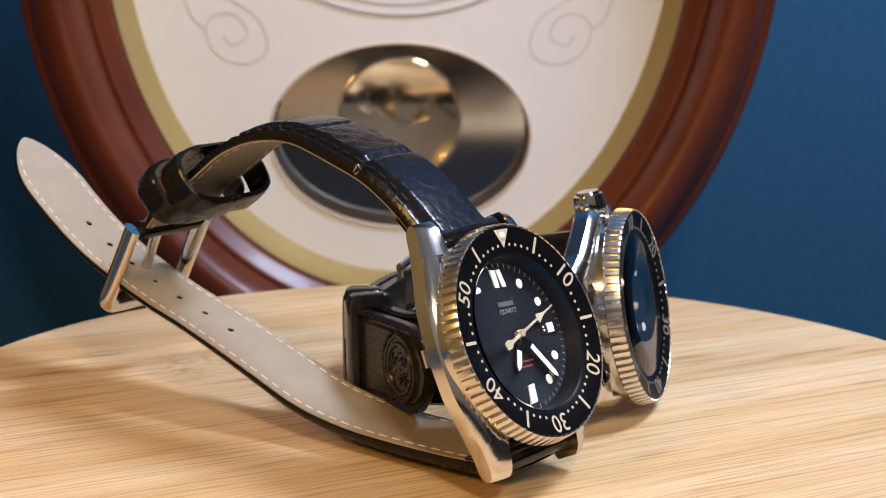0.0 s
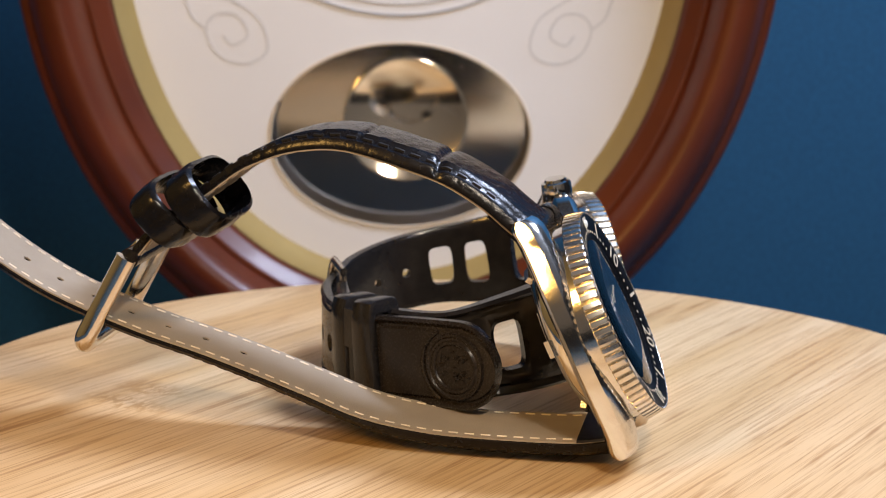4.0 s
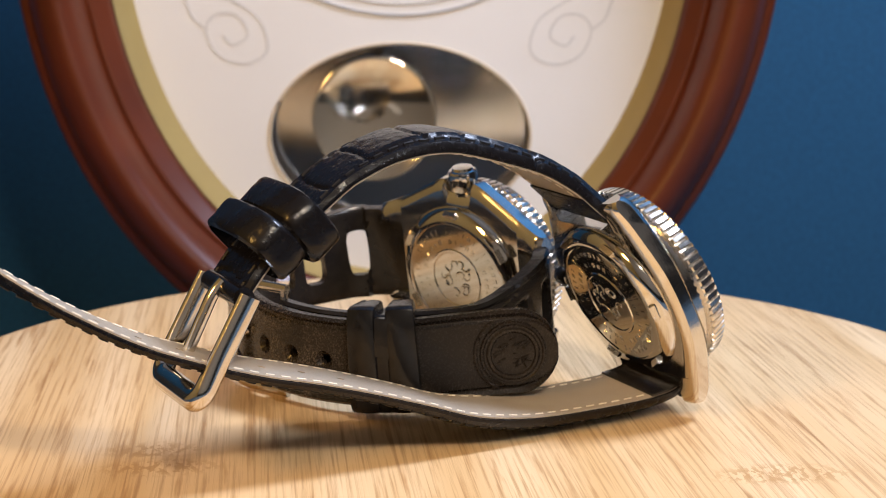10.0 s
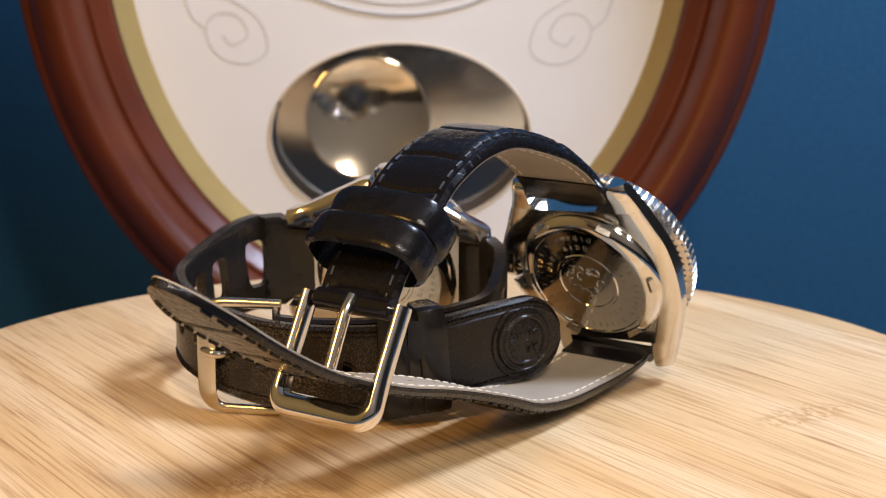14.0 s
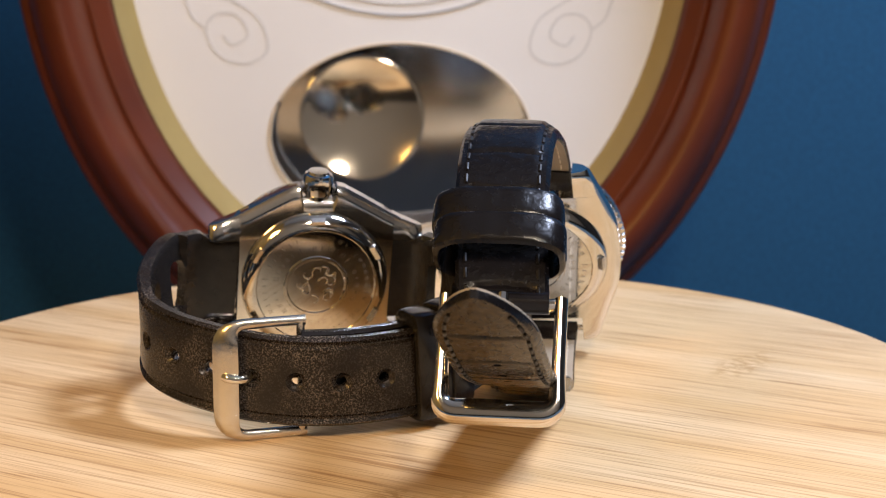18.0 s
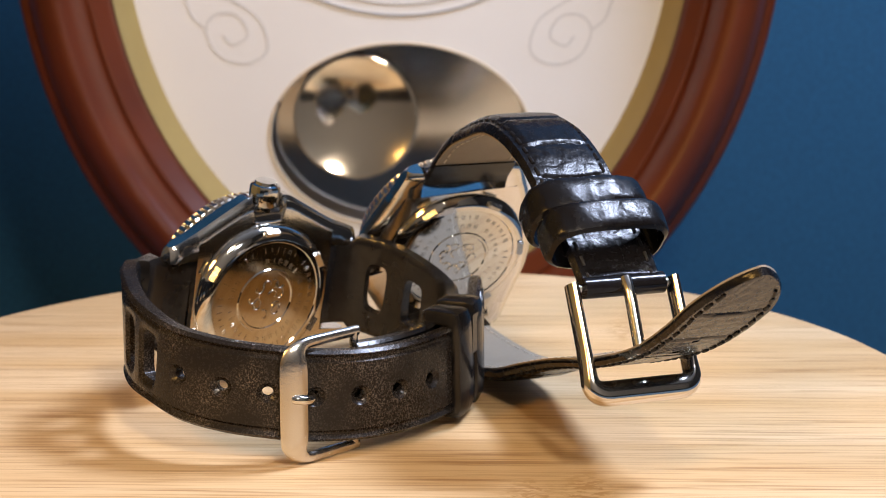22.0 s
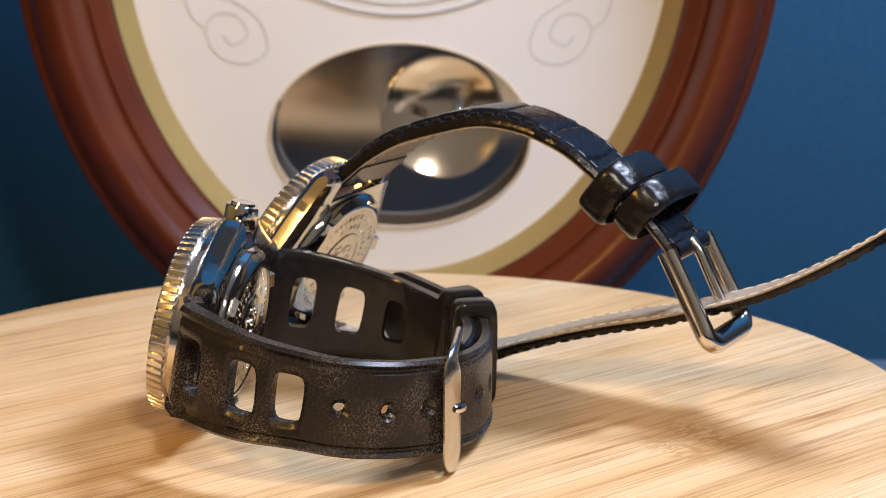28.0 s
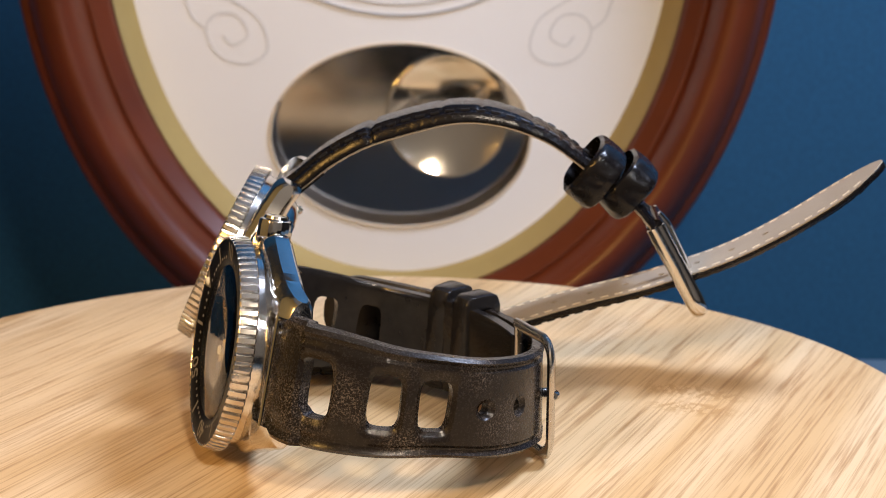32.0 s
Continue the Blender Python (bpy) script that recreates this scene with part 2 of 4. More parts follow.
def holed_cell(a0, a1, na, b0, b1, nb, ca, cb, ra, rb, square, rings=()):
    """A rectangle with an opening: a superellipse of half sizes ra, rb."""
    rim = [(a0 + (a1 - a0) * i / na, b0) for i in range(na)] + [(a1, b0 + (b1 - b0) * i / nb) for i in range(nb)]
    rim += [(a1 - (a1 - a0) * i / na, b1) for i in range(na)] + [(a0, b1 - (b1 - b0) * i / nb) for i in range(nb)]
    inner = []
    for a, b in rim:
        ang = math.atan2((b - cb) / rb, (a - ca) / ra)
        c, s = math.cos(ang), math.sin(ang)
        k = (abs(c) ** square + abs(s) ** square) ** (-1 / square)
        inner.append((ca + ra * k * c, cb + rb * k * s))
    n = len(rim)
    loops = [rim] + [[(ca + (a - ca) * k, cb + (b - cb) * k) for a, b in inner] for k in rings] + [inner]
    return [[p[i], p[(i + 1) % n], q[(i + 1) % n], q[i]] for p, q in zip(loops, loops[1:]) for i in range(n)]


class Path:
    """A smooth line through points, by length."""

    def __init__(self, pts, step=0.5):
        pts = [Vector(p) for p in pts]
        ext = [pts[0] * 2 - pts[1]] + pts + [pts[-1] * 2 - pts[-2]]
        self.p = []
        for i in range(1, len(ext) - 2):
            a, b, c, d = ext[i - 1:i + 3]
            k = max(4, int((c - b).length / step))
            for j in range(k):
                t = j / k
                self.p.append(0.5 * ((2 * b) + (c - a) * t + (2 * a - 5 * b + 4 * c - d) * t * t + (3 * b - a - 3 * c + d) * t ** 3))
        self.p.append(pts[-1])
        self.s = [0.0]
        for a, b in zip(self.p, self.p[1:]):
            self.s.append(self.s[-1] + (b - a).length)
        self.length = self.s[-1]
        self.xs = np.array([[*q] for q in self.p])

    def at(self, s):
        return Vector([float(np.interp(s, self.s, self.xs[:, i])) for i in range(3)])

    def way(self, s):
        return (self.at(min(self.length, s + 0.6)) - self.at(max(0, s - 0.6))).normalized()


def band_maps(path, across, half, top_t, bottom_t):
    """Maps (s, v) onto the two faces of a strap: v runs from -1 to 1 over the width."""
    def face(t):
        def f(s, v):
            c, w = path.at(s), across(s).normalized()
            n = path.way(s).cross(w).normalized()
            return c + w * (v * half(s)) + n * t(s, v)
        return f
    return face(top_t), face(bottom_t)


def lathe(profile, seg=64, bm=None, m=None):
    """Turns (radius, height) round z."""
    bm = bm or bmesh.new()
    m = m or Matrix()
    rings = []
    for r, h in profile:
        if r < 1e-5:
            rings.append([bm.verts.new(m @ Vector((0, 0, h)))])
        else:
            rings.append([bm.verts.new(m @ Vector((r * math.cos(2 * math.pi * i / seg), r * math.sin(2 * math.pi * i / seg), h))) for i in range(seg)])
    for a, b in zip(rings, rings[1:]):
        for i in range(seg):
            j = (i + 1) % seg
            q = [a[i % len(a)], a[j % len(a)], b[j % len(b)], b[i % len(b)]]
            q = [v for k, v in enumerate(q) if v not in q[:k]]
            if len(q) > 2:
                bm.faces.new(q)
    return bm


def tube(points, radius, seg=10, bm=None, closed=False, flat=1.0, flat_dir=None):
    """A round or flattened bar along points."""
    bm = bm or bmesh.new()
    pts = [Vector(p) for p in points]
    n = len(pts)
    rings = []
    for i, p in enumerate(pts):
        a = pts[(i - 1) % n] if closed or i else p
        b = pts[(i + 1) % n] if closed or i < n - 1 else p
        d = (b - a).normalized()
        ref = flat_dir or (Vector((0, 0, 1)) if abs(d.z) < 0.9 else Vector((1, 0, 0)))
        u = (ref - d * ref.dot(d)).normalized()
        w = d.cross(u)
        r = radius(i / max(1, n - 1)) if callable(radius) else radius
        ru, rw = r if isinstance(r, tuple) else (r * flat, r)
        rings.append([bm.verts.new(p + u * (ru * math.cos(k * 2 * math.pi / seg)) + w * (rw * math.sin(k * 2 * math.pi / seg))) for k in range(seg)])
    for i in range(n if closed else n - 1):
        a, b = rings[i], rings[(i + 1) % n]
        for k in range(seg):
            bm.faces.new([a[k], a[(k + 1) % seg], b[(k + 1) % seg], b[k]])
    if not closed:
        bm.faces.new(rings[0])
        bm.faces.new(list(reversed(rings[-1])))
    return bm


def box(size, m=None, bm=None):
    bm = bm or bmesh.new()
    bmesh.ops.create_cube(bm, size=1.0, matrix=(m or Matrix()) @ Matrix.Diagonal((*size, 1)))
    return bm


def words(text, size, depth=0.05):
    """A bmesh of letters, in millimetres, centred."""
    cu = bpy.data.curves.new("letters", "FONT")
    cu.body, cu.size, cu.align_x, cu.align_y, cu.extrude, cu.resolution_u = text, size, "CENTER", "CENTER", depth, 3
    ob = new("letters", cu)
    dg = bpy.context.evaluated_depsgraph_get()
    me = bpy.data.meshes.new_from_object(ob.evaluated_get(dg))
    bm = bmesh.new()
    bm.from_mesh(me)
    bpy.data.objects.remove(ob)
    bpy.data.curves.remove(cu)
    bpy.data.meshes.remove(me)
    return bm


def moved(bm, m):
    bm.transform(m)
    return bm

# ---- setting ----


def slab(name, size, centre, material, label):
    ob = part(name, box(tuple(v * 1000 for v in size)), material)
    ob.location = centre
    return tagged(ob, label, "wall" if "wall" in name else name.split("_")[0], kind="structure")


slab("wall_north", (3.26, 0.06, 2.9), (0.5, 0.50, 0.65), PLASTER, "plain grey plaster wall of the room")
slab("backdrop", (1.3, 0.012, 1.5), (0, 0.460, 0.25), BLUE_WALL, "deep blue felt-textured backdrop panel behind the clock")
slab("wall_south", (3.26, 0.06, 2.1), (0.5, -1.6, 1.05), BEIGE_WALL, "plain beige painted wall of the room")
# added out of view: near-black colour stands for the unlit room in the back plate
slab("trim", (3.26, 0.06, 0.8), (0.5, -1.6, -0.4), DARK_ROOM, "unseen dark lower wall, added as the unlit room in the clock's mirror")
slab("wall_east", (0.06, 2.04, 2.9), (2.1, -0.55, 0.65), PLASTER, "plain grey plaster wall of the room")
# unseen, set close; ochre only to throw gold reflections into the steel
slab("wall_west", (0.06, 2.04, 2.9), (-1.1, -0.55, 0.65), OCHRE_BOUNCE, "unseen ochre wall, added to tint the steel's reflections gold")
slab("ceiling", (3.26, 2.16, 0.06), (0.5, -0.55, 2.13), CEILING_WHITE, "plain off-white plaster ceiling")
slab("floor", (3.26, 2.16, 0.06), (0.5, -0.55, -0.83), PLASTER, "plain grey floor")

table = thing("table", "table covered with slate blue felt cloth", "table")
part("cloth", box((1300, 820, 6), pose(0, -114, -77)), NAVY, table, "slate blue felt cloth")
part("tabletop", box((1280, 800, 30), pose(0, -114, -95)), MAHOGANY, table)
for lx in (-600, 600):
    for ly in (-440, 260):
        part("leg", box((50, 50, 660), pose(lx, ly, -440)), MAHOGANY, table)

# the rotating bamboo board; its centre lies a little off the axis on which it turns
BOARD_R = 129.0
BOARD = pose(0.0144, -0.0041, 0.0, math.degrees(-0.0059), math.degrees(0.0132), 0) @ pose(0, 0, 0, 0, 0, 28)
turntable = thing("turntable", "round pale bamboo serving board turning on a slate-coloured drum", "turntable")
prof = [(0, 0), (40, 0), (80, 0), (BOARD_R - 3, 0), (BOARD_R - 1.2, -0.5), (BOARD_R - 0.3, -1.6), (BOARD_R, -3.2),
        (BOARD_R, -4.5), (BOARD_R - 1, -6.4), (BOARD_R - 3, -8), (0, -8)]
part("board", lathe(prof, 180), BAMBOO, turntable, "pale bamboo disc with streaky grain")
part("pedestal", lathe([(0, -8.2), (118, -8.2), (120, -9.2), (120, -71), (118, -73.2), (0, -73.2)], 120), DRUM_CLOTH, turntable, "slate cloth-covered drum pedestal")

# ---- wall clock ----
CLOCK = pose(-0.0065, 0.270, -0.0738)
clock = thing("pendulum_clock", "oval mahogany clock with gilt inner ring, white dial and swinging pendulum", "clock")
clock.matrix_world = CLOCK
CZ = 178.8                      # height of the oval's centre over its foot
A0, B0 = 101.0, 136.0           # half sizes of the white panel


def oval_ring(profile, seg=160):
    bm = bmesh.new()
    rings = []
    for d, y in profile:
        rings.append([bm.verts.new(((A0 + d) * math.cos(2 * math.pi * i / seg), y, CZ + (B0 + d) * math.sin(2 * math.pi * i / seg))) for i in range(seg)])
    for a, b in zip(rings, rings[1:] + rings[:1]):
        for i in range(seg):
            j = (i + 1) % seg
            bm.faces.new([a[i], a[j], b[j], b[i]])
    return bm


part("frame", oval_ring([(5.9, -4), (6.2, -12.6), (7.6, -14.6), (11.2, -17.2), (12.0, -18.3), (13.0, -18.5), (13.8, -18.0), (14.4, -19), (15.8, -24), (17.8, -28), (20.4, -30.6), (23.4, -31.2), (26.6, -29.8), (29.8, -26.6),
                         (32.6, -21.8), (34.6, -16.4), (35.4, -15.2), (37.4, -14.6), (38.8, -13), (39.3, -10), (39.2, 14), (36, 24), (5.9, 24)]), MAHOGANY, clock, "turned mahogany oval frame")
part("gilt_ring", oval_ring([(0, 0.6), (0.4, -0.8), (2.2, -4.0), (4.2, -7.6), (5.7, -12.2), (5.8, 3)]), GILT, clock, "matt gilt inner ring")
part("back_board", oval_ring([(-60, 22), (36, 22), (36, 24), (-60, 24)]), MAHOGANY, clock)

HX, HZ, HA, HB = 0.5, CZ - 84.0, 48.8, 34.6   # the window: centre and half sizes
seg = 120
rim_o = [(A0 * 1.004 * math.cos(2 * math.pi * i / seg), CZ + B0 * 1.003 * math.sin(2 * math.pi * i / seg)) for i in range(seg)]
rim_i = [(HX + HA * math.cos(2 * math.pi * i / seg), HZ + HB * math.sin(2 * math.pi * i / seg)) for i in range(seg)]
polys = [[rim_o[i], rim_o[(i + 1) % seg], rim_i[(i + 1) % seg], rim_i[i]] for i in range(seg)]
part("dial_panel", solid(polys, lambda x, z: (x, 0, z), lambda x, z: (x, 1.2, z)), DIAL_WHITE, clock, "white dial card with an oval window", smooth=False)
part("back_plate", solid([[(HX + 60 * math.cos(2 * math.pi * i / 48), HZ + 46 * math.sin(2 * math.pi * i / 48)) for i in range(48)]],
                         lambda x, z: (x, 12.6, z), lambda x, z: (x, 13.4, z)), SILVER, clock, "mirror-bright silvered back plate", smooth=False)
part("window_rim", tube([(HX + (HA + 0.3) * math.cos(2 * math.pi * i / 96), -0.2, HZ + (HB + 0.3) * math.sin(2 * math.pi * i / 96)) for i in range(96)], 0.55, 6, closed=True),
     MARK, clock, "thin pale bevel round the window")

# printed lines on the dial
R_TRACK = 82.0
zc = CZ - 38.7 + R_TRACK
part("minute_track", tube([(0.4 + R_TRACK * math.cos(a), -0.15, zc + R_TRACK * math.sin(a)) for a in [2 * math.pi * i / 120 for i in range(120)]], 0.55, 6, closed=True),
     GREY_INK, clock, "grey printed circle of the dial")
part("minute_track", tube([(0.4 + 78 * math.cos(a), -0.15, zc + 78 * math.sin(a)) for a in [2 * math.pi * i / 120 for i in range(120)]], 0.3, 6, closed=True),
     GREY_INK, clock, "grey printed circle of the dial")


def scroll(side):
    """Two pen strokes: a curl, and a line that joins it from above."""
    curl = Path([(side * x, -0.12, CZ + z) for x, z in ((65.4, -46.3), (61.9, -49.9), (56.2, -46.3), (59.8, -39.2), (67.5, -38.5), (71.7, -44.2), (67.5, -53.5),
                                                       (57.5, -56.9), (49.1, -52.0), (51.8, -40.7), (61.9, -33.4), (73.5, -26.5), (80, -14))])
    lead = Path([(side * x, -0.12, CZ + z) for x, z in ((84, -22), (79, -33.5), (76.6, -39.8), (71.0, -44.5))])
    for path in (curl, lead):
        part("scroll", tube([path.at(i * path.length / 70) for i in range(71)], 0.6, 6, flat=0.15, flat_dir=Vector((0, 1, 0))), PALE_INK, clock, "pale grey printed scroll")


scroll(-1)
scroll(1)

# pendulum: a dished bright disc on a rod, hung from a pivot behind the dial
PIVOT = (-1.6, 5.4, HZ + 5.5 + 150.0)
dish = [(r, 2.2 - r * r / 186.0) for r in [22.6 * k / 30 for k in range(31)]]
pendulum = part("pendulum", lathe(dish + [(23.0, -0.6), (23.5, -0.5), (23.7, 0.0), (23.3, 0.8), (20, 1.9), (10, 2.9), (0, 3.2)], 128, m=pose(0, 0, -150, -97, 0, 0)),
                BRASS_BOB, clock, "bright dished pendulum disc")
part("rod", box((2.4, 0.8, 130), pose(0, 3.4, -65)), BRASS_BOB, pendulum)
PENDULUM_HOME = Matrix.Translation(Vector(PIVOT) * MM)
pendulum.matrix_local = PENDULUM_HOME

# ---- watches ----


def knurled(r, z0, z1, teeth, depth):
    """The coin edge of a diver's bezel, z1 its front."""
    bm = bmesh.new()
    per = 8
    n = teeth * per
    def rad(i, k):
        ph = (i % per) / per
        dip = 1.0 if 0.1 < ph < 0.45 else 0.0
        return r - depth * dip * k
    levels = [(-4.2, z0, 0), (-0.3, z0, 0.8), (0, z0 + 0.3, 1), (-0.5, z1 - 0.5, 1), (-0.7, z1 - 0.12, 0.7), (-0.85, z1, 0), (-1.05, z1 - 0.3, 0), (-5.6, z1 - 0.95, 0), (-5.6, z0, 0)]
    rings = []
    for dr, z, k in levels:
        rings.append([bm.verts.new(((rad(i, k) + dr) * math.cos(2 * math.pi * i / n), (rad(i, k) + dr) * math.sin(2 * math.pi * i / n), z)) for i in range(n)])
    for a, b in zip(rings, rings[1:]):
        for i in range(n):
            j = (i + 1) % n
            bm.faces.new([a[i], a[j], b[j], b[i]])
    return bm


LUG = 25.0
SUNK = ("dial", "hour_hand", "minute_hand", "second_hand", "hub", "date_window")     # what lies deep under the crystal


def case_outline(u, guard):
    """Half width of the case at u along 12-6: right side and left side."""
    au = abs(u)
    base = 20.6 - 0.010 * au * au if au < 9 else 19.8 - (au - 9) * 0.36
    right = base
    if guard and au > 3.9:
        right = max(base, 24.2 - (au - 4.4) * 0.545 if au > 4.4 else 23.6)
    return right, base


def watch_head(parent, m, insert_turn, detail, guard, deep, bar):
    """Case, bezel, dial, hands, crystal and back; x to 3, y to 12, z out of the face, 0 at the bezel's front."""
    def put(name, bm, material, owner=None, label="", smooth=True):
        seat = m @ pose(0, 0, -1.1) if name in SUNK or (owner and owner.name.split(".")[0] in SUNK) else m
        return part(name, moved(bm, seat), material, owner or parent, label, smooth)
    # case with its four lugs
    us = [-LUG, -LUG + 0.8, -23, -21.5, -20, -18, -16, -14, -12, -10, -8, -6, -4.4, -3.4, -1.5, 1.5, 3.4, 4.4, 6, 8, 10, 12, 14, 16, 18, 20, 21.5, 23, LUG - 0.8, LUG]
    polys = []
    inner = 10.6
    for a, b in zip(us, us[1:]):
        def row(u, full):
            right, left = case_outline(u, guard)
            if full:
                return [-left, -left + 0.5, -left + 1.4, -left + 3.0, -inner, -5, 0, 5, inner, right - 3.0, right - 1.4, right - 0.5, right]
            return [-left, -left + 0.35 * (left - inner) * 0.3, -left + (left - inner) * 0.35, -inner, inner, right - (right - inner) * 0.35, right - 0.35 * (right - inner) * 0.3, right]
        full = min(abs(a), abs(b)) < 17.9
        ra, rb = row(a, full), row(b, full)
        for k in range(len(ra) - 1):
            if not full and k == 3:
                continue
            polys.append([(ra[k], a), (ra[k + 1], a), (rb[k + 1], b), (rb[k], b)])
    def flank(x, y):
        right, left = case_outline(y, guard)
        e = max(0.0, (right - x) if x > 0 else (x + left))
        return max(0.0, 1 - e / 3.0) ** 2 if e < 3.0 else 0.0
    def top(x, y):
        ay = abs(y)
        if math.hypot(x, y) < 16.8:        # bored out under the dial
            return (x, y, -5.4 - deep)
        return (x, y, -3.4 - 0.0030 * max(0, ay - 8) ** 2.25 - max(0, ay - 23.8) * 0.8 - 2.0 * flank(x, y) - deep)
    def bottom(x, y):
        ay = abs(y)
        return (x, y, -9.6 - 0.0022 * ay ** 2 - max(0, ay - 20) * 0.10 + max(0, ay - 23.8) * 0.9 + 1.5 * flank(x, y) - deep)
    case = put("case", solid(polys, top, bottom), CASE_STEEL, label="polished steel case with four lugs")
    bevel(case, 0.5, 3)
    # bezel and its insert
    bez = put("bezel", knurled(21.7, -3.7, 0.0, 76, 0.75), BEZEL_STEEL, label="coin-edged steel bezel")
    ins = [(20.65, -0.25), (20.55, -0.12), (15.9, -0.75), (15.5, -1.1), (15.5, -1.6), (20.0, -1.6)]
    put("bezel_insert", lathe(ins, 96), BLACK_INSERT, bez, "glossy black bezel insert")
    def at_insert(minute, r, lift=0.0):
        a = radians(90 - minute * 6 - insert_turn)
        z = -0.12 - (20.55 - r) * 0.1355 + 0.02 + lift
        tilt = math.degrees(math.atan(0.1355))
        return Matrix.Translation((r * math.cos(a), r * math.sin(a), z)) @ Matrix.Rotation(a - math.pi / 2, 4, "Z") @ pose(0, 0, 0, tilt)
    # without detail the ink is dimmed, in place of reflections veiling the markings
    ink = MARK if detail else DIAL_INK
    for minute, text in ((10, "10"), (20, "20"), (30, "30"), (40, "40"), (50, "50")):
        put("numeral", moved(words(text, 5.0, 0.04), at_insert(minute, 18.1)), ink, bez, smooth=False)
    for minute in (5, 15, 25, 35, 45, 55):
        put("stroke", box((0.6, 3.4, 0.08), at_insert(minute, 18.3)), ink, bez, smooth=False)
    dots = bmesh.new()
    for minute in range(60):
        if minute % 5 and not (minute % 10 in (9, 1) and 8 < minute < 52):
            lathe([(0, 0.06), (0.31, 0.06), (0.31, -0.03)], 8, dots, at_insert(minute, 17.0))
    tagged(put("minute_dots", dots, ink, bez, smooth=False), kind="stuff")
    tri = bmesh.new()
    mt = at_insert(0, 18.3)
    tri.faces.new([tri.verts.new(mt @ Vector(p)) for p in ((0, -1.9, 0.05), (2.2, 1.7, 0.05), (-2.2, 1.7, 0.05))])
    put("triangle", tri, ink, bez, smooth=False)
    put("lume_pip", lathe([(0, 0.55), (0.5, 0.45), (0.8, 0.2), (0.85, 0)], 16, m=at_insert(0, 18.7, 0.03)), LUME, bez, "round luminous pip")
    # dial, chapter ring, crystal
    put("rehaut", lathe([(15.5, -1.0), (15.4, -1.2), (13.7, -4.7), (14.6, -4.8), (15.5, -2)], 96), BLACK_INSERT, label="dark sloping chapter ring")
    dial = put("dial", lathe([(0, -3.6), (14.4, -3.6), (14.4, -4.0), (0, -4.0)], 72), DIAL, label="matt black dial")
    if detail:
        def at(hour_deg, r, z=-3.55):
            a = radians(90 - hour_deg)
            return Matrix.Translation((r * math.cos(a), r * math.sin(a), z)) @ Matrix.Rotation(a - math.pi / 2, 4, "Z")
        for h in range(1, 12):
            if h in (3,):
                continue
            if h in (6, 9):
                bm = box((1.5, 3.0, 0.3), at(h * 30, 10.9))
            else:
                bm = lathe([(0, 0.2), (0.75, 0.2), (0.88, 0.1), (0.88, 0)], 18, m=at(h * 30, 10.9))
            put("hour_marker", bm, LUME, dial, smooth=False)
        for dx in (-0.8, 0.8):
            put("hour_marker", box((1.05, 3.1, 0.3), at(0, 10.9) @ pose(dx, 0, 0, 0, 0, dx * 7)), LUME, dial, smooth=False)
        ticks = bmesh.new()
        for k in range(60):
            box((0.16, 0.7, 0.05), at(k * 6, 13.2), ticks)
        tagged(put("minute_ticks", ticks, DIAL_INK, dial, smooth=False), kind="stuff")
        date = put("date_window", box((4.6, 2.6, 0.2), pose(9.6, 0, -3.55)), STEEL, dial, "framed day and date window", smooth=False)
        put("day_disc", box((2.0, 1.9, 0.1), pose(8.5, 0, -3.40)), DIAL, date, smooth=False)
        put("date_disc", box((1.9, 1.9, 0.1), pose(10.7, 0, -3.40)), LUME, date, smooth=False)
        for k in (-0.35, 0.35):
            put("print", box((0.5, 0.35, 0.02), pose(8.5, k, -3.33)), MARK, date, smooth=False)
        put("maker_bar", box((4.4, 0.85, 0.05), pose(-0.2, 6.3, -3.56)), mat("maker_bar_ink", (0.07, 0.064, 0.055), 0.5), dial, "dark bar where the maker's mark stands", smooth=False)
        put("dial_word", moved(words("QUARTZ", 1.25, 0.03), pose(-0.2, 4.8, -3.55)), DIAL_INK, dial, smooth=False)
        for k, wdt in ((-5.2, 5.6), (-6.2, 4.0)):
            put("red_print", box((wdt, 0.32, 0.04), pose(0, k, -3.56)), RED_INK, dial, smooth=False)
        def hand(name, deg, z, outline, material, owner=None, thick=0.18):
            a = radians(-deg)
            r = Matrix.Translation((0, 0, z)) @ Matrix.Rotation(a, 4, "Z")
            bm = solid([outline], lambda x, y: r @ Vector((x, y, thick)), lambda x, y: r @ Vector((x, y, 0)))
            return put(name, bm, material, owner, smooth=False)
        blade = lambda w, l, tip: [(-w * 0.45, -1.5), (w * 0.45, -1.5), (w * 0.5, 2.0), (w, 3.2), (w, l - tip), (0, l), (-w, l - tip), (-w, 3.2), (-w * 0.5, 2.0)]
        hour = hand("hour_hand", 205, -3.1, blade(0.95, 8.0, 1.6), STEEL)
        hand("lume_strip", 205, -2.9, [(-0.6, 3.4), (0.6, 3.4), (0.6, 6.4), (0, 7.3), (-0.6, 6.4)], LUME, hour, 0.06)
        minute = hand("minute_hand", 143, -2.7, blade(0.9, 12.4, 1.6), STEEL)
        hand("lume_strip", 143, -2.5, [(-0.55, 3.4), (0.55, 3.4), (0.55, 10.8), (0, 11.8), (-0.55, 10.8)], LUME, minute, 0.06)
        hand("second_hand", 71, -2.3, [(-0.35, -3.6), (-0.95, -4.8), (-0.7, -6.0), (0.7, -6.0), (0.95, -4.8), (0.35, -3.6), (0.22, 6.2), (1.0, 6.4), (0.25, 8.6), (0.12, 12.2), (-0.12, 12.2), (-0.25, 8.6), (-1.0, 6.4), (-0.22, 6.2)], GOLD_HAND)
    else:
        for deg in (20, 100, 150, 220, 260, 300, 340, 60):
            a = radians(90 - deg)
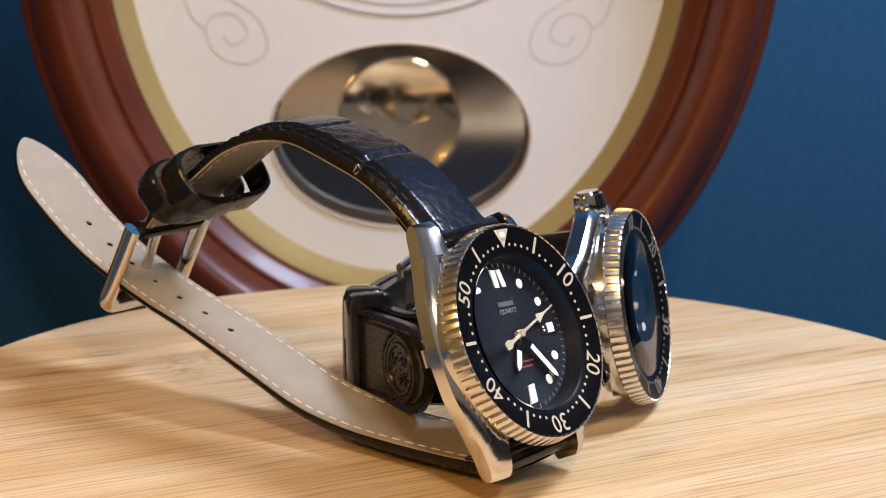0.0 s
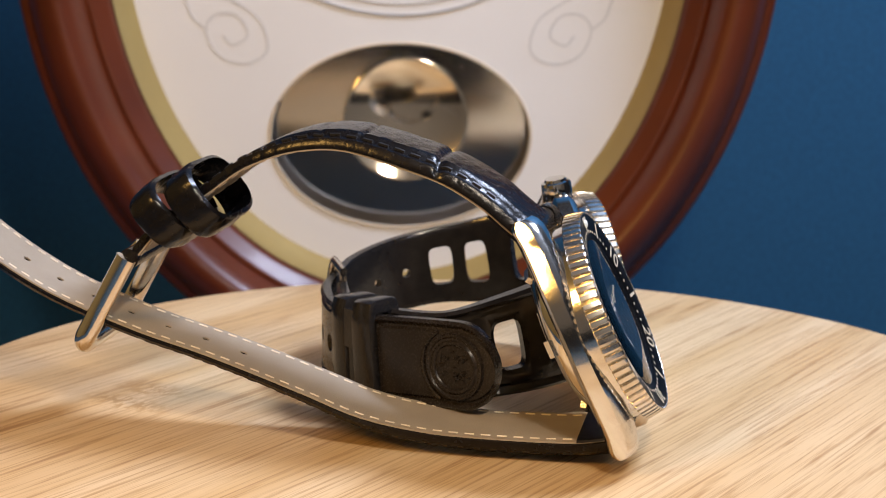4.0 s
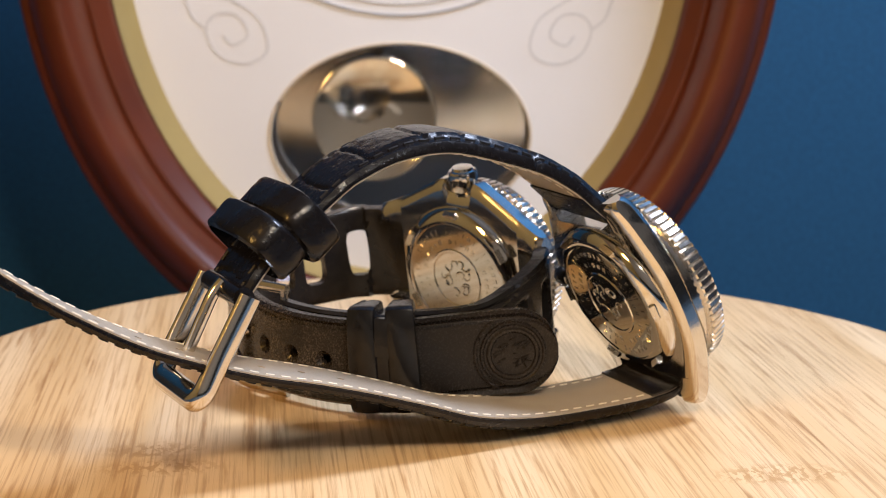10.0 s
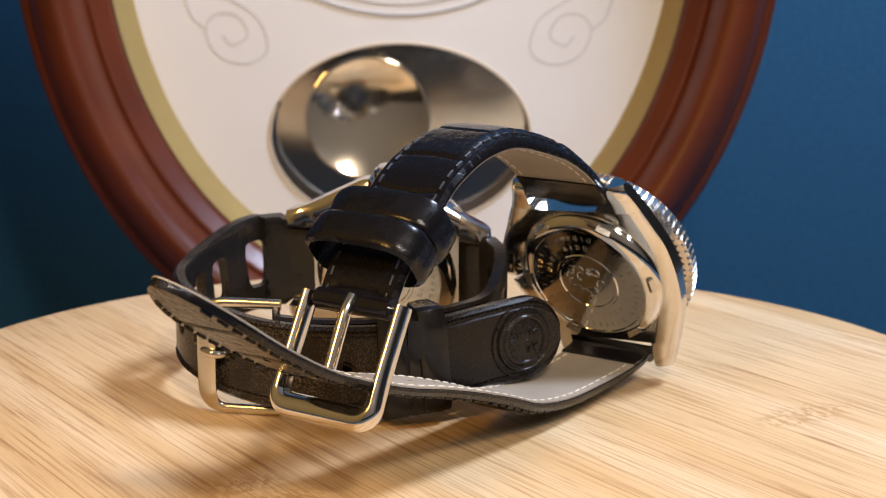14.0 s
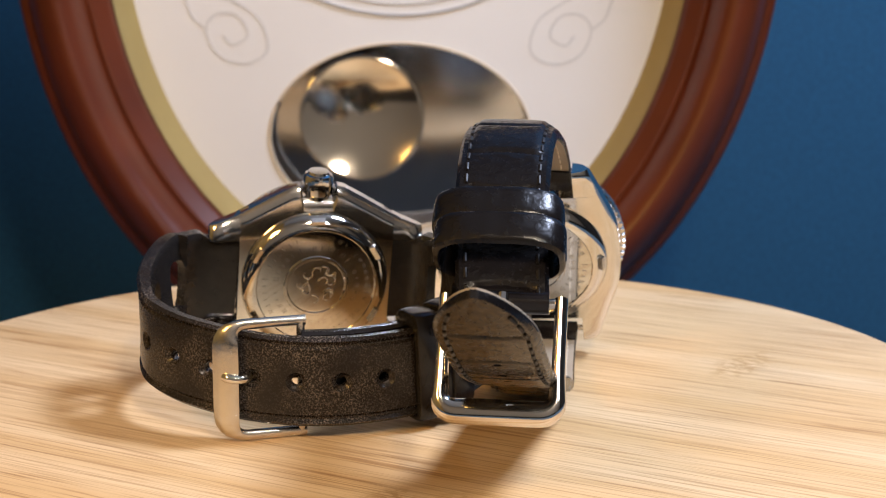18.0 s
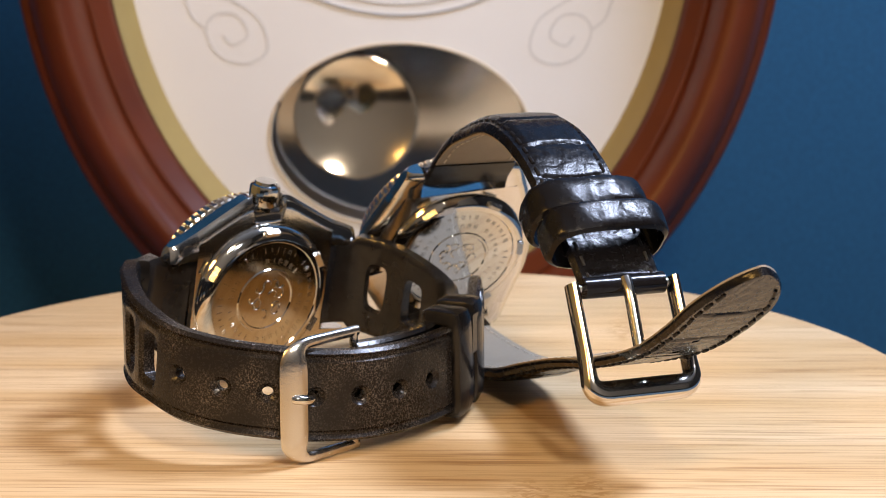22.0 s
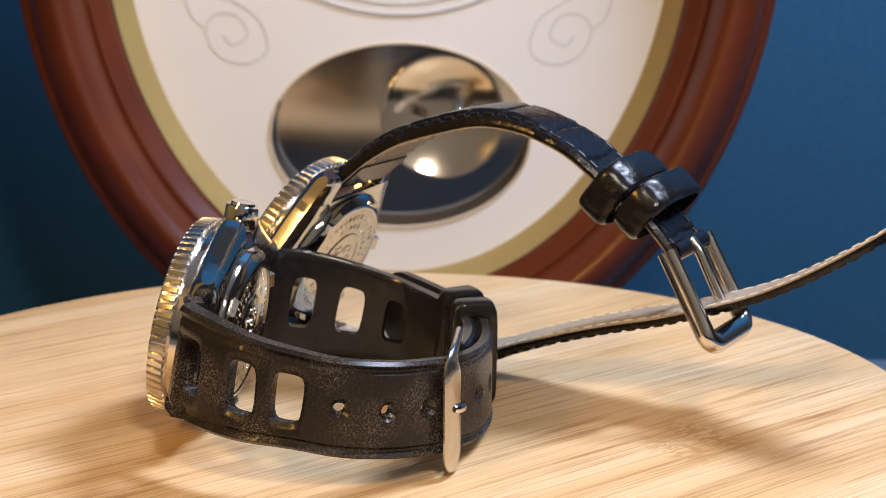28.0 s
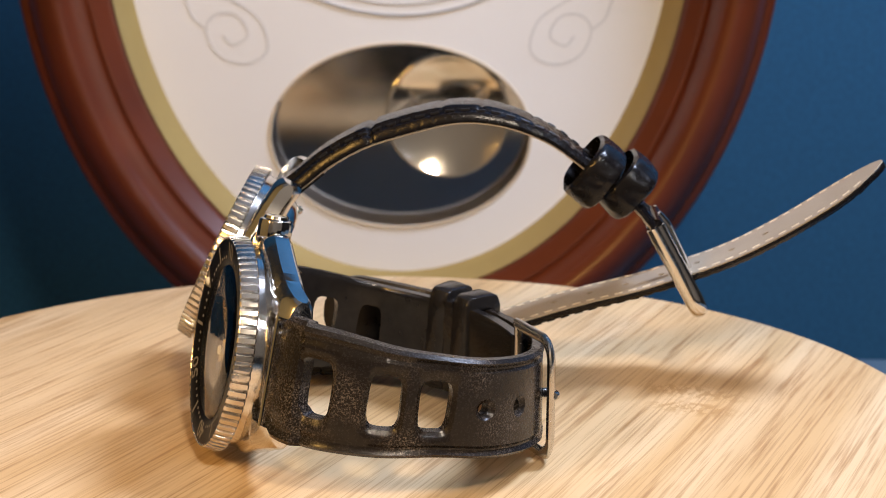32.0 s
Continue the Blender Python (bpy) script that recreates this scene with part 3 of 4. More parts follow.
            put("hour_marker", lathe([(0, 0.2), (0.9, 0.2), (1.0, 0)], 14, m=pose(10.9 * math.cos(a), 10.9 * math.sin(a), -3.55)), LUME, dial, smooth=False)
        for deg, l in ((318, 8.0), (38, 12.0)):
            r = Matrix.Translation((0, 0, -3.0 + l * 0.03)) @ Matrix.Rotation(radians(-deg), 4, "Z")
            put("hand", solid([[(-0.5, -1.5), (0.5, -1.5), (0.9, 3), (0.8, l - 1.6), (0, l), (-0.8, l - 1.6), (-0.9, 3)]], lambda x, y: r @ Vector((x, y, 0.18)), lambda x, y: r @ Vector((x, y, 0))), GOLD_HAND, dial, smooth=False)
    put("hub", lathe([(0, -1.8), (0.7, -1.85), (0.8, -2.1), (0.8, -3.4)], 20), GOLD_HAND)
    glass = put("crystal", lathe([(0, -0.62), (8, -0.64), (15.1, -0.72), (15.45, -0.9), (15.45, -1.9), (15.1, -2.0), (8, -2.0), (0, -2.0)], 72), GLASS, label="flat mineral glass crystal")
    glass.visible_shadow = False
    # the neck under the bezel, and the case back
    put("neck", lathe([(20.3, -3.5), (20.3, -5.0 - deep), (17.0, -5.0 - deep), (17.0, -3.5)], 96), CASE_STEEL, label="dark gap ring under the bezel")
    sunk = pose(0, 0, -deep)
    back = put("case_back", lathe([(0, -12.50), (6.7, -12.50), (6.9, -12.72), (7.5, -12.72), (7.7, -12.45), (13.9, -12.40), (14.1, -12.62), (14.7, -12.60), (15.6, -12.2), (16.9, -11.3), (17.5, -10.2), (17.6, -9.0)], 120, m=sunk),
               STEEL, label="polished steel screw back")
    for k in range(6):
        put("notch", box((3.4, 1.9, 1.3), sunk @ Matrix.Rotation(k * math.pi / 3 + 0.5, 4, "Z") @ pose(0, 15.9, -11.95, -30)), BRUSHED, back, smooth=False)
    waves = bmesh.new()
    rng = random.Random(5)
    for k in range(15):
        x0, y0, turn = rng.uniform(-4.0, 4.0), rng.uniform(-4.0, 4.0), rng.uniform(0, 6.28)
        pts = [(x0 + (1.5 - 0.13 * i) * math.cos(turn + 0.5 * i), y0 + (1.5 - 0.13 * i) * math.sin(turn + 0.5 * i), -12.50 - deep) for i in range(9)]
        pts = [p for p in pts if math.hypot(p[0], p[1]) < 6.2]
        if len(pts) > 3:
            tube(pts, lambda k: 0.22 - 0.12 * k, 8, waves)
    tagged(put("emblem", waves, STEEL, back, "raised wave-like emblem"), kind="stuff")
    letters = bmesh.new()
    for ring, count in ((9.6, 34), (12.2, 44)):
        for k in range(count):
            if k % 7 != 3:
                a = 2 * math.pi * k / count
                for dx in (-0.28, 0.28) if rng.random() < 0.6 else (0.0,):
                    box((0.26, 0.9 + rng.random() * 0.4, 0.08), Matrix.Rotation(a, 4, "Z") @ pose(dx, ring, -12.47 - deep), letters)
    tagged(put("engraving", letters, ENGRAVED, back, smooth=False), kind="stuff")
    # crown at 3
    crown_m = pose(0, 0, -6.6 - deep, 0, 90, 0)
    crown = bmesh.new()
    rings = []
    for z, r in ((19, 2.2), (20.9, 2.3), (21.1, 3.2), (21.5, 3.45), (25.3, 3.45), (25.9, 3.2), (26.1, 2.6), (26.7, 2.4), (26.8, 0.01)):
        rings.append([crown.verts.new(crown_m @ Vector(((r - (0.09 if i % 3 == 0 and 3.2 < r else 0)) * math.cos(2 * math.pi * i / 72), (r - (0.09 if i % 3 == 0 and 3.2 < r else 0)) * math.sin(2 * math.pi * i / 72), z))) for i in range(72)])
    for a, b in zip(rings, rings[1:]):
        for i in range(72):
            crown.faces.new([a[i], a[(i + 1) % 72], b[(i + 1) % 72], b[i]])
    put("crown", crown, STEEL, label="knurled steel crown")
    for s in (1, -1):
        put("spring_bar", tube([(-10.8, s * 22.0, bar), (10.8, s * 22.0, bar)], 0.75, 10), STEEL)


# ---- leather-strapped watch ----
LEATHER_POSE = pose(0.0195, -0.0467, 0.0, 0, 0, -39.5)
watch_a = thing("leather_strap_watch", "steel diver's watch with open black crocodile-grain leather strap", "wristwatch", "watches on the board")
HEAD_A = Matrix(((0.0074, -0.4335, 0.9011, 2.68), (0.9981, 0.0584, 0.0199, 1.02), (-0.0612, 0.8993, 0.4331, 30.75), (0, 0, 0, 1)))
watch_head(watch_a, HEAD_A, 0, True, True, 1.2, -10.2)


def smooth_step(a, b, x):
    t = min(1, max(0, (x - a) / (b - a)))
    return t * t * (3 - 2 * t)


def leather_strap(owner, name, path, across, half, thick, creases, holes=(), patch=True, tip=False):
    """Padded grained leather outside, cream lining inside, stitched along both edges."""
    L = path.length
    def top(s, v):
        th = thick(s)
        edge = min(th, 1.1 + 0.3 * th)
        pad = (0.75 * (1 - smooth_step(0.66, 0.84, abs(v))) + 0.25 * (1 - v * v)) * 0.46 * th * (1 - smooth_step(L * 0.5, L * 0.75, s))
        round_edge = -0.5 * edge * max(0.0, (abs(v) - 0.9) / 0.1) ** 2
        dip = 0.0
        for c in creases:
            dip -= (0.8 if c == 23 else 0.42 * (1 - smooth_step(0.62, 0.9, abs(v)))) * math.exp(-((s - c - 1.4 * v * v * (1 if c % 2 < 1 else -1)) / (0.75 if c == 23 else 0.45)) ** 2)
        grain = 0.10 * noise.noise(Vector((s * 0.5, v * 5, c if creases else 0))) * (1 if abs(v) < 0.95 else 0)
        return edge - 0.45 * th + pad + round_edge + dip + grain
    low = lambda s, v: -0.45 * thick(s) + 0.3 * max(0.0, (abs(v) - 0.9) / 0.1) ** 2
    sheet = lambda s, v: -0.45 * thick(s) - 0.22
    nv = 24
    def cells(v_edges):
        out = []
        hole_rows = sorted(holes)
        s = 0.0
        marks = []
        for h in hole_rows:
            marks.append((h - 1.2, h + 1.2, h))
        i = 0
        while s < L - 1e-6:
            nxt = min(L, s + 0.45)
            if i < len(marks) and nxt > marks[i][0]:
                nxt = marks[i][0]
                if nxt > s + 1e-6:
                    out += [[(s, a), (nxt, a), (nxt, b), (s, b)] for a, b in zip(v_edges, v_edges[1:])]
                s0, s1, h = marks[i]
                for a, b in zip(v_edges, v_edges[1:]):
                    if a < -0.01 and b <= -0.165 or a >= 0.165:
                        out += [[(s0 + (s1 - s0) * k / 3, a), (s0 + (s1 - s0) * (k + 1) / 3, a), (s0 + (s1 - s0) * (k + 1) / 3, b), (s0 + (s1 - s0) * k / 3, b)] for k in range(3)]
                out += holed_cell(s0, s1, 3, -1 / 6, 1 / 6, 4, h, 0.0, 0.85, 0.085, 2.0)
                s = s1
                i += 1
                continue
            out += [[(s, a), (nxt, a), (nxt, b), (s, b)] for a, b in zip(v_edges, v_edges[1:])]
            s = nxt
        return out
    v_edges = [-1 + 2 * k / nv for k in range(nv + 1)]
    t, b = band_maps(path, across, half, top, low)
    strap = part(name, solid(cells(v_edges), t, b), CROC, owner, "padded black crocodile-grain leather strap")
    t, b = band_maps(path, across, lambda s: half(s) * 0.965, lambda s, v: -0.45 * thick(s) + 0.1, sheet)
    part("lining", solid(cells(v_edges), t, b), LINING, strap, "cream leather lining")
    inside, outside = bmesh.new(), bmesh.new()
    pitch = 3.3
    fi, _ = band_maps(path, across, half, lambda s, v: sheet(s, v) - 0.03, low)
    fo, _ = band_maps(path, across, half, lambda s, v: top(s, v) + 0.02, low)
    k = 0
    s = 9.5 if patch else 2.0
    while s < L - (6 if tip else 3):
        for v in (-0.80, 0.80):
            tube([fi(s + pitch * 0.115 * j + 0.2, v) for j in range(6)], 0.21, 5, inside)
            tube([fo(s + pitch * 0.12 * j + 0.2, v * 0.97) for j in range(6)], 0.36, 6, outside)
        s += pitch
        k += 1
    tagged(part("stitching", inside, THREAD, strap, "cream stitching on the lining"), kind="stuff")
    tagged(part("stitching", outside, THREAD_DARK, strap, "black stitching on the leather"), kind="stuff")
    if patch:
        t, b = band_maps(path, across, lambda s: half(s) * 0.985, lambda s, v: sheet(s, v) + 0.1, lambda s, v: sheet(s, v) - 0.4)
        part("lug_patch", solid(grid_polys(0, 8.6, 8, -1, 1, 8), t, b), LEATHER, strap, "black leather patch at the lug end")
    # the rolled end round the spring bar
    p0, w = path.at(0), across(0).normalized()
    part("rolled_end", tube([p0 + w * (-half(0) * 0.98), p0 + w * (half(0) * 0.98)], thick(0) * 0.55, 14), LEATHER, strap)
    return strap


ACROSS_UP = lambda s: Vector((0, -1, 0))
ACROSS_LOW = lambda s: Vector((0, 1, 0))
UPPER = Path([(-15.4, 1.8, 46.4), (-18.6, 1.8, 48.9), (-24, 1.8, 53.2), (-31.7, 2.0, 57.5), (-40.5, 2.0, 60.5), (-49.3, 2.4, 62.8), (-54.7, 2.5, 63.4), (-60.1, 2.5, 63.0),
              (-65.6, 2.5, 61.8), (-71, 2.4, 59.7), (-75.5, 2.3, 57.3), (-81.5, 2.0, 52.8), (-87.7, 1.5, 48.3), (-93.3, 0.8, 43.3), (-97.6, 0.2, 38.2)])
upper = leather_strap(watch_a, "upper_strap", UPPER, ACROSS_UP, lambda s: 10.2 - 1.6 * s / UPPER.length, lambda s: 4.0 - 1.6 * smooth_step(30, 75, s),
                      (23, 38, 47.5, 58.5, 69, 80, 92))
LOWER = Path([(3.2, 0.2, 6.6), (0.2, 0.2, 5.0), (-8.4, 0.0, 4.0), (-26.6, -0.8, 4.0), (-38, -1.5, 5.0), (-49.3, -2.0, 7.4), (-60.6, -2.5, 11.8), (-71.8, -2.6, 15.8), (-82.9, -2.4, 19.2), (-94, -2.2, 22.2),
              (-105, -2.0, 25.9), (-115.8, -1.7, 30.2), (-126.5, -1.3, 36), (-138, -0.6, 43.6), (-148.9, 0.2, 52.1)])


def low_half(s):
    w = 9.9 - 1.3 * min(1.0, s / 90)
    e = LOWER.length - s
    return w * (1.0 if e > 17 else max(0.06, math.sin(0.5 * math.pi * min(1.0, e / 17)) ** 0.62))


lower = leather_strap(watch_a, "lower_strap", LOWER, ACROSS_LOW, low_half, lambda s: 3.5 - 1.9 * smooth_step(25, 80, s), (12, 24, 37, 50, 62, 75, 90, 105, 120, 135, 148),
                      holes=[81.5 + 8.55 * k for k in range(7)], tip=True)


def keeper(centre, along, width, tall, deep):
    """A leather loop round the strap."""
    bm = bmesh.new()
    a = Vector(along).normalized()
    y = Vector((0, 1, 0))
    n = y.cross(a).normalized()
    rings = []
    N = 72
    for lift, off in ((0, -width / 2), (0.75, -width / 2 + 0.5), (0.95, -width * 0.34), (1.0, -width * 0.2), (1.05, 0), (1.02, width * 0.2), (0.96, width * 0.34), (0.75, width / 2 - 0.5), (0, width / 2)):
        ring = []
        for i in range(N):
            t = 2 * math.pi * i / N
            c, s = math.cos(t), math.sin(t)
            k = (abs(c) ** 3.2 + abs(s) ** 3.2) ** (-1 / 3.2)
            ring.append((Vector(centre) + a * off + y * (deep * k * c) + n * (tall * k * s), (y * c * k + n * s * k) * lift))
        rings.append(ring)
    outer = [[bm.verts.new(p + d * (1.1 + 0.30 * noise.noise(p * 0.35) + 0.12 * noise.noise(p * 1.1))) for p, d in r] for r in rings]
    inner = [[bm.verts.new(p - d * 0.15) for p, d in rings[0]], [bm.verts.new(p - d * 0.0) for p, d in rings[-1]]]
    loops = outer + [inner[1], inner[0]]
    for r0, r1 in zip(loops, loops[1:] + loops[:1]):
        for i in range(N):
            j = (i + 1) % N
            bm.faces.new([r0[i], r0[j], r1[j], r1[i]])
    part("keeper", bm, KEEPER_LEATHER, watch_a, "black leather strap keeper")


keeper((-83.8, 2.2, 49.8), (-0.78, 0, -0.62), 7.4, 6.3, 11.4)
keeper((-91.0, 1.4, 46.9), (-0.74, 0, -0.67), 7.2, 6.0, 11.3)


hinge, foot = Vector((-97.6, 0, 38.0)), Vector((-107.6, 0, 20.0))
way = (foot - hinge)
pts = []
for i in range(13):
    pts.append(hinge - way * 0.04 + way * (i / 12) * 0.90 + Vector((0, -10.6, 0)))
for i in range(1, 8):
    t = i / 8 * math.pi / 2
    pts.append(hinge + way * (0.86 + 0.14 * math.sin(t)) + Vector((0, -10.6 + 3.0 * (1 - math.cos(t)), 0)))
for i in range(9):
    pts.append(foot + Vector((0, -7.4 + 14.8 * i / 8, 0)))
buckle = part("buckle", tube(pts + [Vector((p.x, -p.y, p.z)) for p in reversed(pts[:20])], lambda k: (2.2, 1.25 + 1.2 * math.exp(-((k - 0.5) / 0.24) ** 4)), 20, flat_dir=Vector((-0.87, 0, 0.48))), BUCKLE_STEEL, watch_a, "polished steel pin buckle")
part("hinge_bar", tube([hinge + Vector((0, -10.4, 0)), hinge + Vector((0, 10.4, 0))], 0.9, 12), STEEL, buckle)
tongue = Path([(-98.4, 0, 39.6), (-100.4, 0, 37.4), (-102.4, 0, 33.6), (-104.4, 0, 29.6), (-106.2, 0, 26.0)])
part("tongue", tube([tongue.at(tongue.length * i / 16) for i in range(17)], 1.2, 14), BUCKLE_STEEL, buckle, "steel buckle tongue")
part("hinge_wrap", tube([hinge + Vector((0, -8.4, 0)), hinge + Vector((0, 8.4, 0))], 2.1, 16), LEATHER, upper)

# ---- rubber-strapped watch ----
RUBBER_POSE = pose(0.0490, 0.0007, -0.0006, 0, 0, -23.1)
watch_b = thing("rubber_strap_watch", "steel diver's watch on its side, dusty black rubber strap buckled", "wristwatch", "watches on the board")
HEAD_B = Matrix(((-0.1906, 0.0686, 0.9792, 1.34), (-0.0524, -0.9969, 0.0597, 0.09), (0.9803, -0.0399, 0.1936, 24.1), (0, 0, 0, 1)))
watch_head(watch_b, HEAD_B, 30, False, True, 2.0, -7.0)
TO_B = RUBBER_POSE.inverted()


def b_path(pts):
    return Path([(TO_B @ (Vector(p) * MM)) * 1000 for p in pts])


OUTER = b_path([(48.2, 20.2, 22.8), (49.3, 23.2, 23.0), (50.4, 27.4, 23.0), (50.4, 32.2, 22.8), (47.8, 38.0, 22.2), (40.3, 45.0, 20.4), (31.8, 49.6, 19.2), (22.6, 52.0, 17.6), (13.3, 50.2, 16.1), (5.4, 45.8, 14.9),
                (-0.6, 39.8, 13.6), (-6.4, 32.7, 13.0), (-10.2, 24.4, 12.7), (-12.4, 15.5, 12.8), (-13.0, 6, 13.2), (-11.0, -4, 14.0), (-6.7, -13, 15.0), (-2.0, -22, 15.8), (2.8, -31.5, 16.3)])
INNER = b_path([(34.4, -13.2, 21.6), (33.4, -16.0, 21.5), (30.2, -19.2, 21.2), (23.2, -20.8, 20.1), (12.2, -19.7, 18.0), (1.6, -15.6, 15.8), (-3.4, -9, 15.0), (-7.0, 0, 14.3), (-8.8, 9, 13.6), (-8.2, 17, 13.3), (-6.3, 24, 13.2), (-3.8, 30.3, 13.3)])


def across_b(path, flip):
    def f(s):
        t = path.way(s)
        up = Vector((-0.193, -0.044, 0.980)) if s < 14 else Vector((0, 0, 1))
        up = up - t * up.dot(t)
        return up * flip
    return f


def rubber_half(L, tip):
    def f(s):
        w = 10.2 + 1.5 * smooth_step(7.0, 9.0, s) - 2.3 * smooth_step(12, 46, s)
        e = L - s
        if tip and e < 9:
            w *= max(0.10, math.sqrt(max(0.0, 1 - ((9 - e) / 9.1) ** 2)))
        return w
    return f


def rubber_strap(owner, name, path, across, half, slots, holes, thick, surface, label):
    L = path.length
    cells = []
    s = 0.0
    marks = sorted([(c - 4.2, c + 4.2, c, "slot") for c in slots] + [(c - 2.4, c + 2.4, c, "hole") for c in holes])
    ve = [-1, -0.93, -0.84, -0.80, -0.74, -0.5, -0.25, 0, 0.25, 0.5, 0.74, 0.80, 0.84, 0.93, 1]
    i = 0
    while s < L - 1e-6:
        nxt = min(L, s + 1.0)
        if i < len(marks) and nxt > marks[i][0] - 1e-9:
            nxt = marks[i][0]
            if nxt > s + 1e-6:
                cells += [[(s, a), (nxt, a), (nxt, b), (s, b)] for a, b in zip(ve, ve[1:])]
            s0, s1, c, kind = marks[i]
            lim = 0.74 if kind == "slot" else 0.25
            n = 8 if kind == "slot" else 6
            for a, b in zip(ve, ve[1:]):
                if b <= -lim + 1e-6 or a >= lim - 1e-6:
                    cells += [[(s0 + (s1 - s0) * k / n, a), (s0 + (s1 - s0) * (k + 1) / n, a), (s0 + (s1 - s0) * (k + 1) / n, b), (s0 + (s1 - s0) * k / n, b)] for k in range(n)]
            if kind == "slot":
                cells += holed_cell(s0, s1, n, -0.74, 0.74, 6, c, 0, 3.0, 0.50, 4.5, (1.24, 1.12))
            else:
                cells += holed_cell(s0, s1, n, -0.25, 0.25, 6, c, 0, 1.15, 0.118, 2.0, (1.85, 1.5))
            s = s1
            i += 1
            continue
        cells += [[(s, a), (nxt, a), (nxt, b), (s, b)] for a, b in zip(ve, ve[1:])]
        s = nxt
    def top(s, v):
        t = thick(s) / 2
        av = abs(v)
        groove = -0.5 if 0.79 < av < 0.85 else 0.0
        lip = 0.22 * smooth_step(0.85, 0.9, av)
        rnd = -0.7 * max(0.0, (av - 0.92) / 0.08) ** 2
        dish = 0.0
        for c in holes:
            d = math.hypot((s - c) / 1.15, v / 0.118)
            if d < 1.84:
                dish = -0.85 * (1 - (d - 1) / 0.84) ** 0.7 if d > 1 else -0.85
        for c in slots:
            d = (abs((s - c) / 3.0) ** 4.5 + abs(v / 0.50) ** 4.5) ** (1 / 4.5)
            if d < 1.235:
                dish = -0.8 * (1 - (max(1.0, d) - 1) / 0.235)
        return t + groove + lip + rnd + dish
    bot = lambda s, v: -thick(s) / 2 + 0.4 * max(0.0, (abs(v) - 0.92) / 0.08) ** 2
    t, b = band_maps(path, across, half, top, bot)
    ob = part(name, solid(cells, t, b, under=1), surface, owner, label)
    ob.data.materials.append(GLOSS_RUBBER)
    return ob


def along(path, target):
    """The length along the path that comes nearest to a point of the board's plan."""
    q = (TO_B @ (Vector(target) * MM)) * 1000
    return min((i * 0.1 for i in range(int(path.length * 10))), key=lambda v: (path.at(v) - q).length)


SLOTS_O = [along(OUTER, p) for p in ((48.8, 36.3, 22.4), (40.0, 44.9, 20.4), (32.0, 49.4, 19.2))]
HOLES_O = [along(OUTER, p) for p in ((22.8, 53, 17.9), (13.6, 51, 16.1), (5.8, 46.5, 15), (-1.0, 40.2, 13.5), (-7.0, 33, 13.1), (-10.8, 24.6, 12.8), (-13, 15.7, 13.3))]
SLOTS_I = [along(INNER, p) for p in ((23.2, -20, 20), (12.0, -19.5, 18), (1.9, -15.6, 15.7))]
outer = rubber_strap(watch_b, "long_strap", OUTER, across_b(OUTER, 1), rubber_half(OUTER.length, True), SLOTS_O, HOLES_O,
                     lambda s: 3.6 - 1.0 * smooth_step(14, 64, s), RUBBER, "dusty black rubber strap with vent slots and holes")
inner = rubber_strap(watch_b, "short_strap", INNER, across_b(INNER, -1), rubber_half(INNER.length, False), SLOTS_I, (),
                     lambda s: 3.6 - 0.8 * smooth_step(10, 50, s), GLOSS_RUBBER, "glossy black rubber strap with vent slots")
# raised round medallion near the tail's end
sm = OUTER.length - 9.8
c, t, w = OUTER.at(sm), OUTER.way(sm), across_b(OUTER, 1)(sm).normalized()
n = t.cross(w).normalized()
mm = Matrix(((t.x, w.x, n.x, c.x), (t.y, w.y, n.y, c.y), (t.z, w.z, n.z, c.z), (0, 0, 0, 1)))
part("medallion", lathe([(0, 1.9), (3.2, 1.9), (4.6, 1.75), (4.9, 2.15), (5.4, 2.2), (5.8, 1.8), (6.2, 1.8), (6.5, 2.1), (6.9, 2.05), (7.2, 1.2)], 48, m=mm), RUBBER, outer, "round moulded medallion")
relief = bmesh.new()
rng = random.Random(8)
for k in range(26):
    a, r = rng.uniform(0, 6.28), 4.0 * math.sqrt(rng.random())
    q = [Vector((r * math.cos(a) + 1.3 * math.cos(b) * rng.uniform(0.5, 1), r * math.sin(a) + 0.9 * math.sin(b), 1.95)) for b in [rng.uniform(0, 3) + 0.4 * j for j in range(5)]]
    tube([mm @ p for p in q if p.xy.length < 4.4] if sum(p.xy.length < 4.4 for p in q) > 2 else [mm @ Vector((x, 0, 1.9)) for x in (0, 0.3, 0.6)], 0.2, 5, relief)
tagged(part("relief", relief, RUBBER, outer, "worn moulded emblem"), kind="stuff")
part("ridge", tube([mm @ Vector((8.1 * math.cos(a), 8.1 * math.sin(a), 1.5)) for a in [radians(118 + 124 * j / 24) for j in range(25)]], 0.45, 8), RUBBER, outer, "curved moulded ridge")


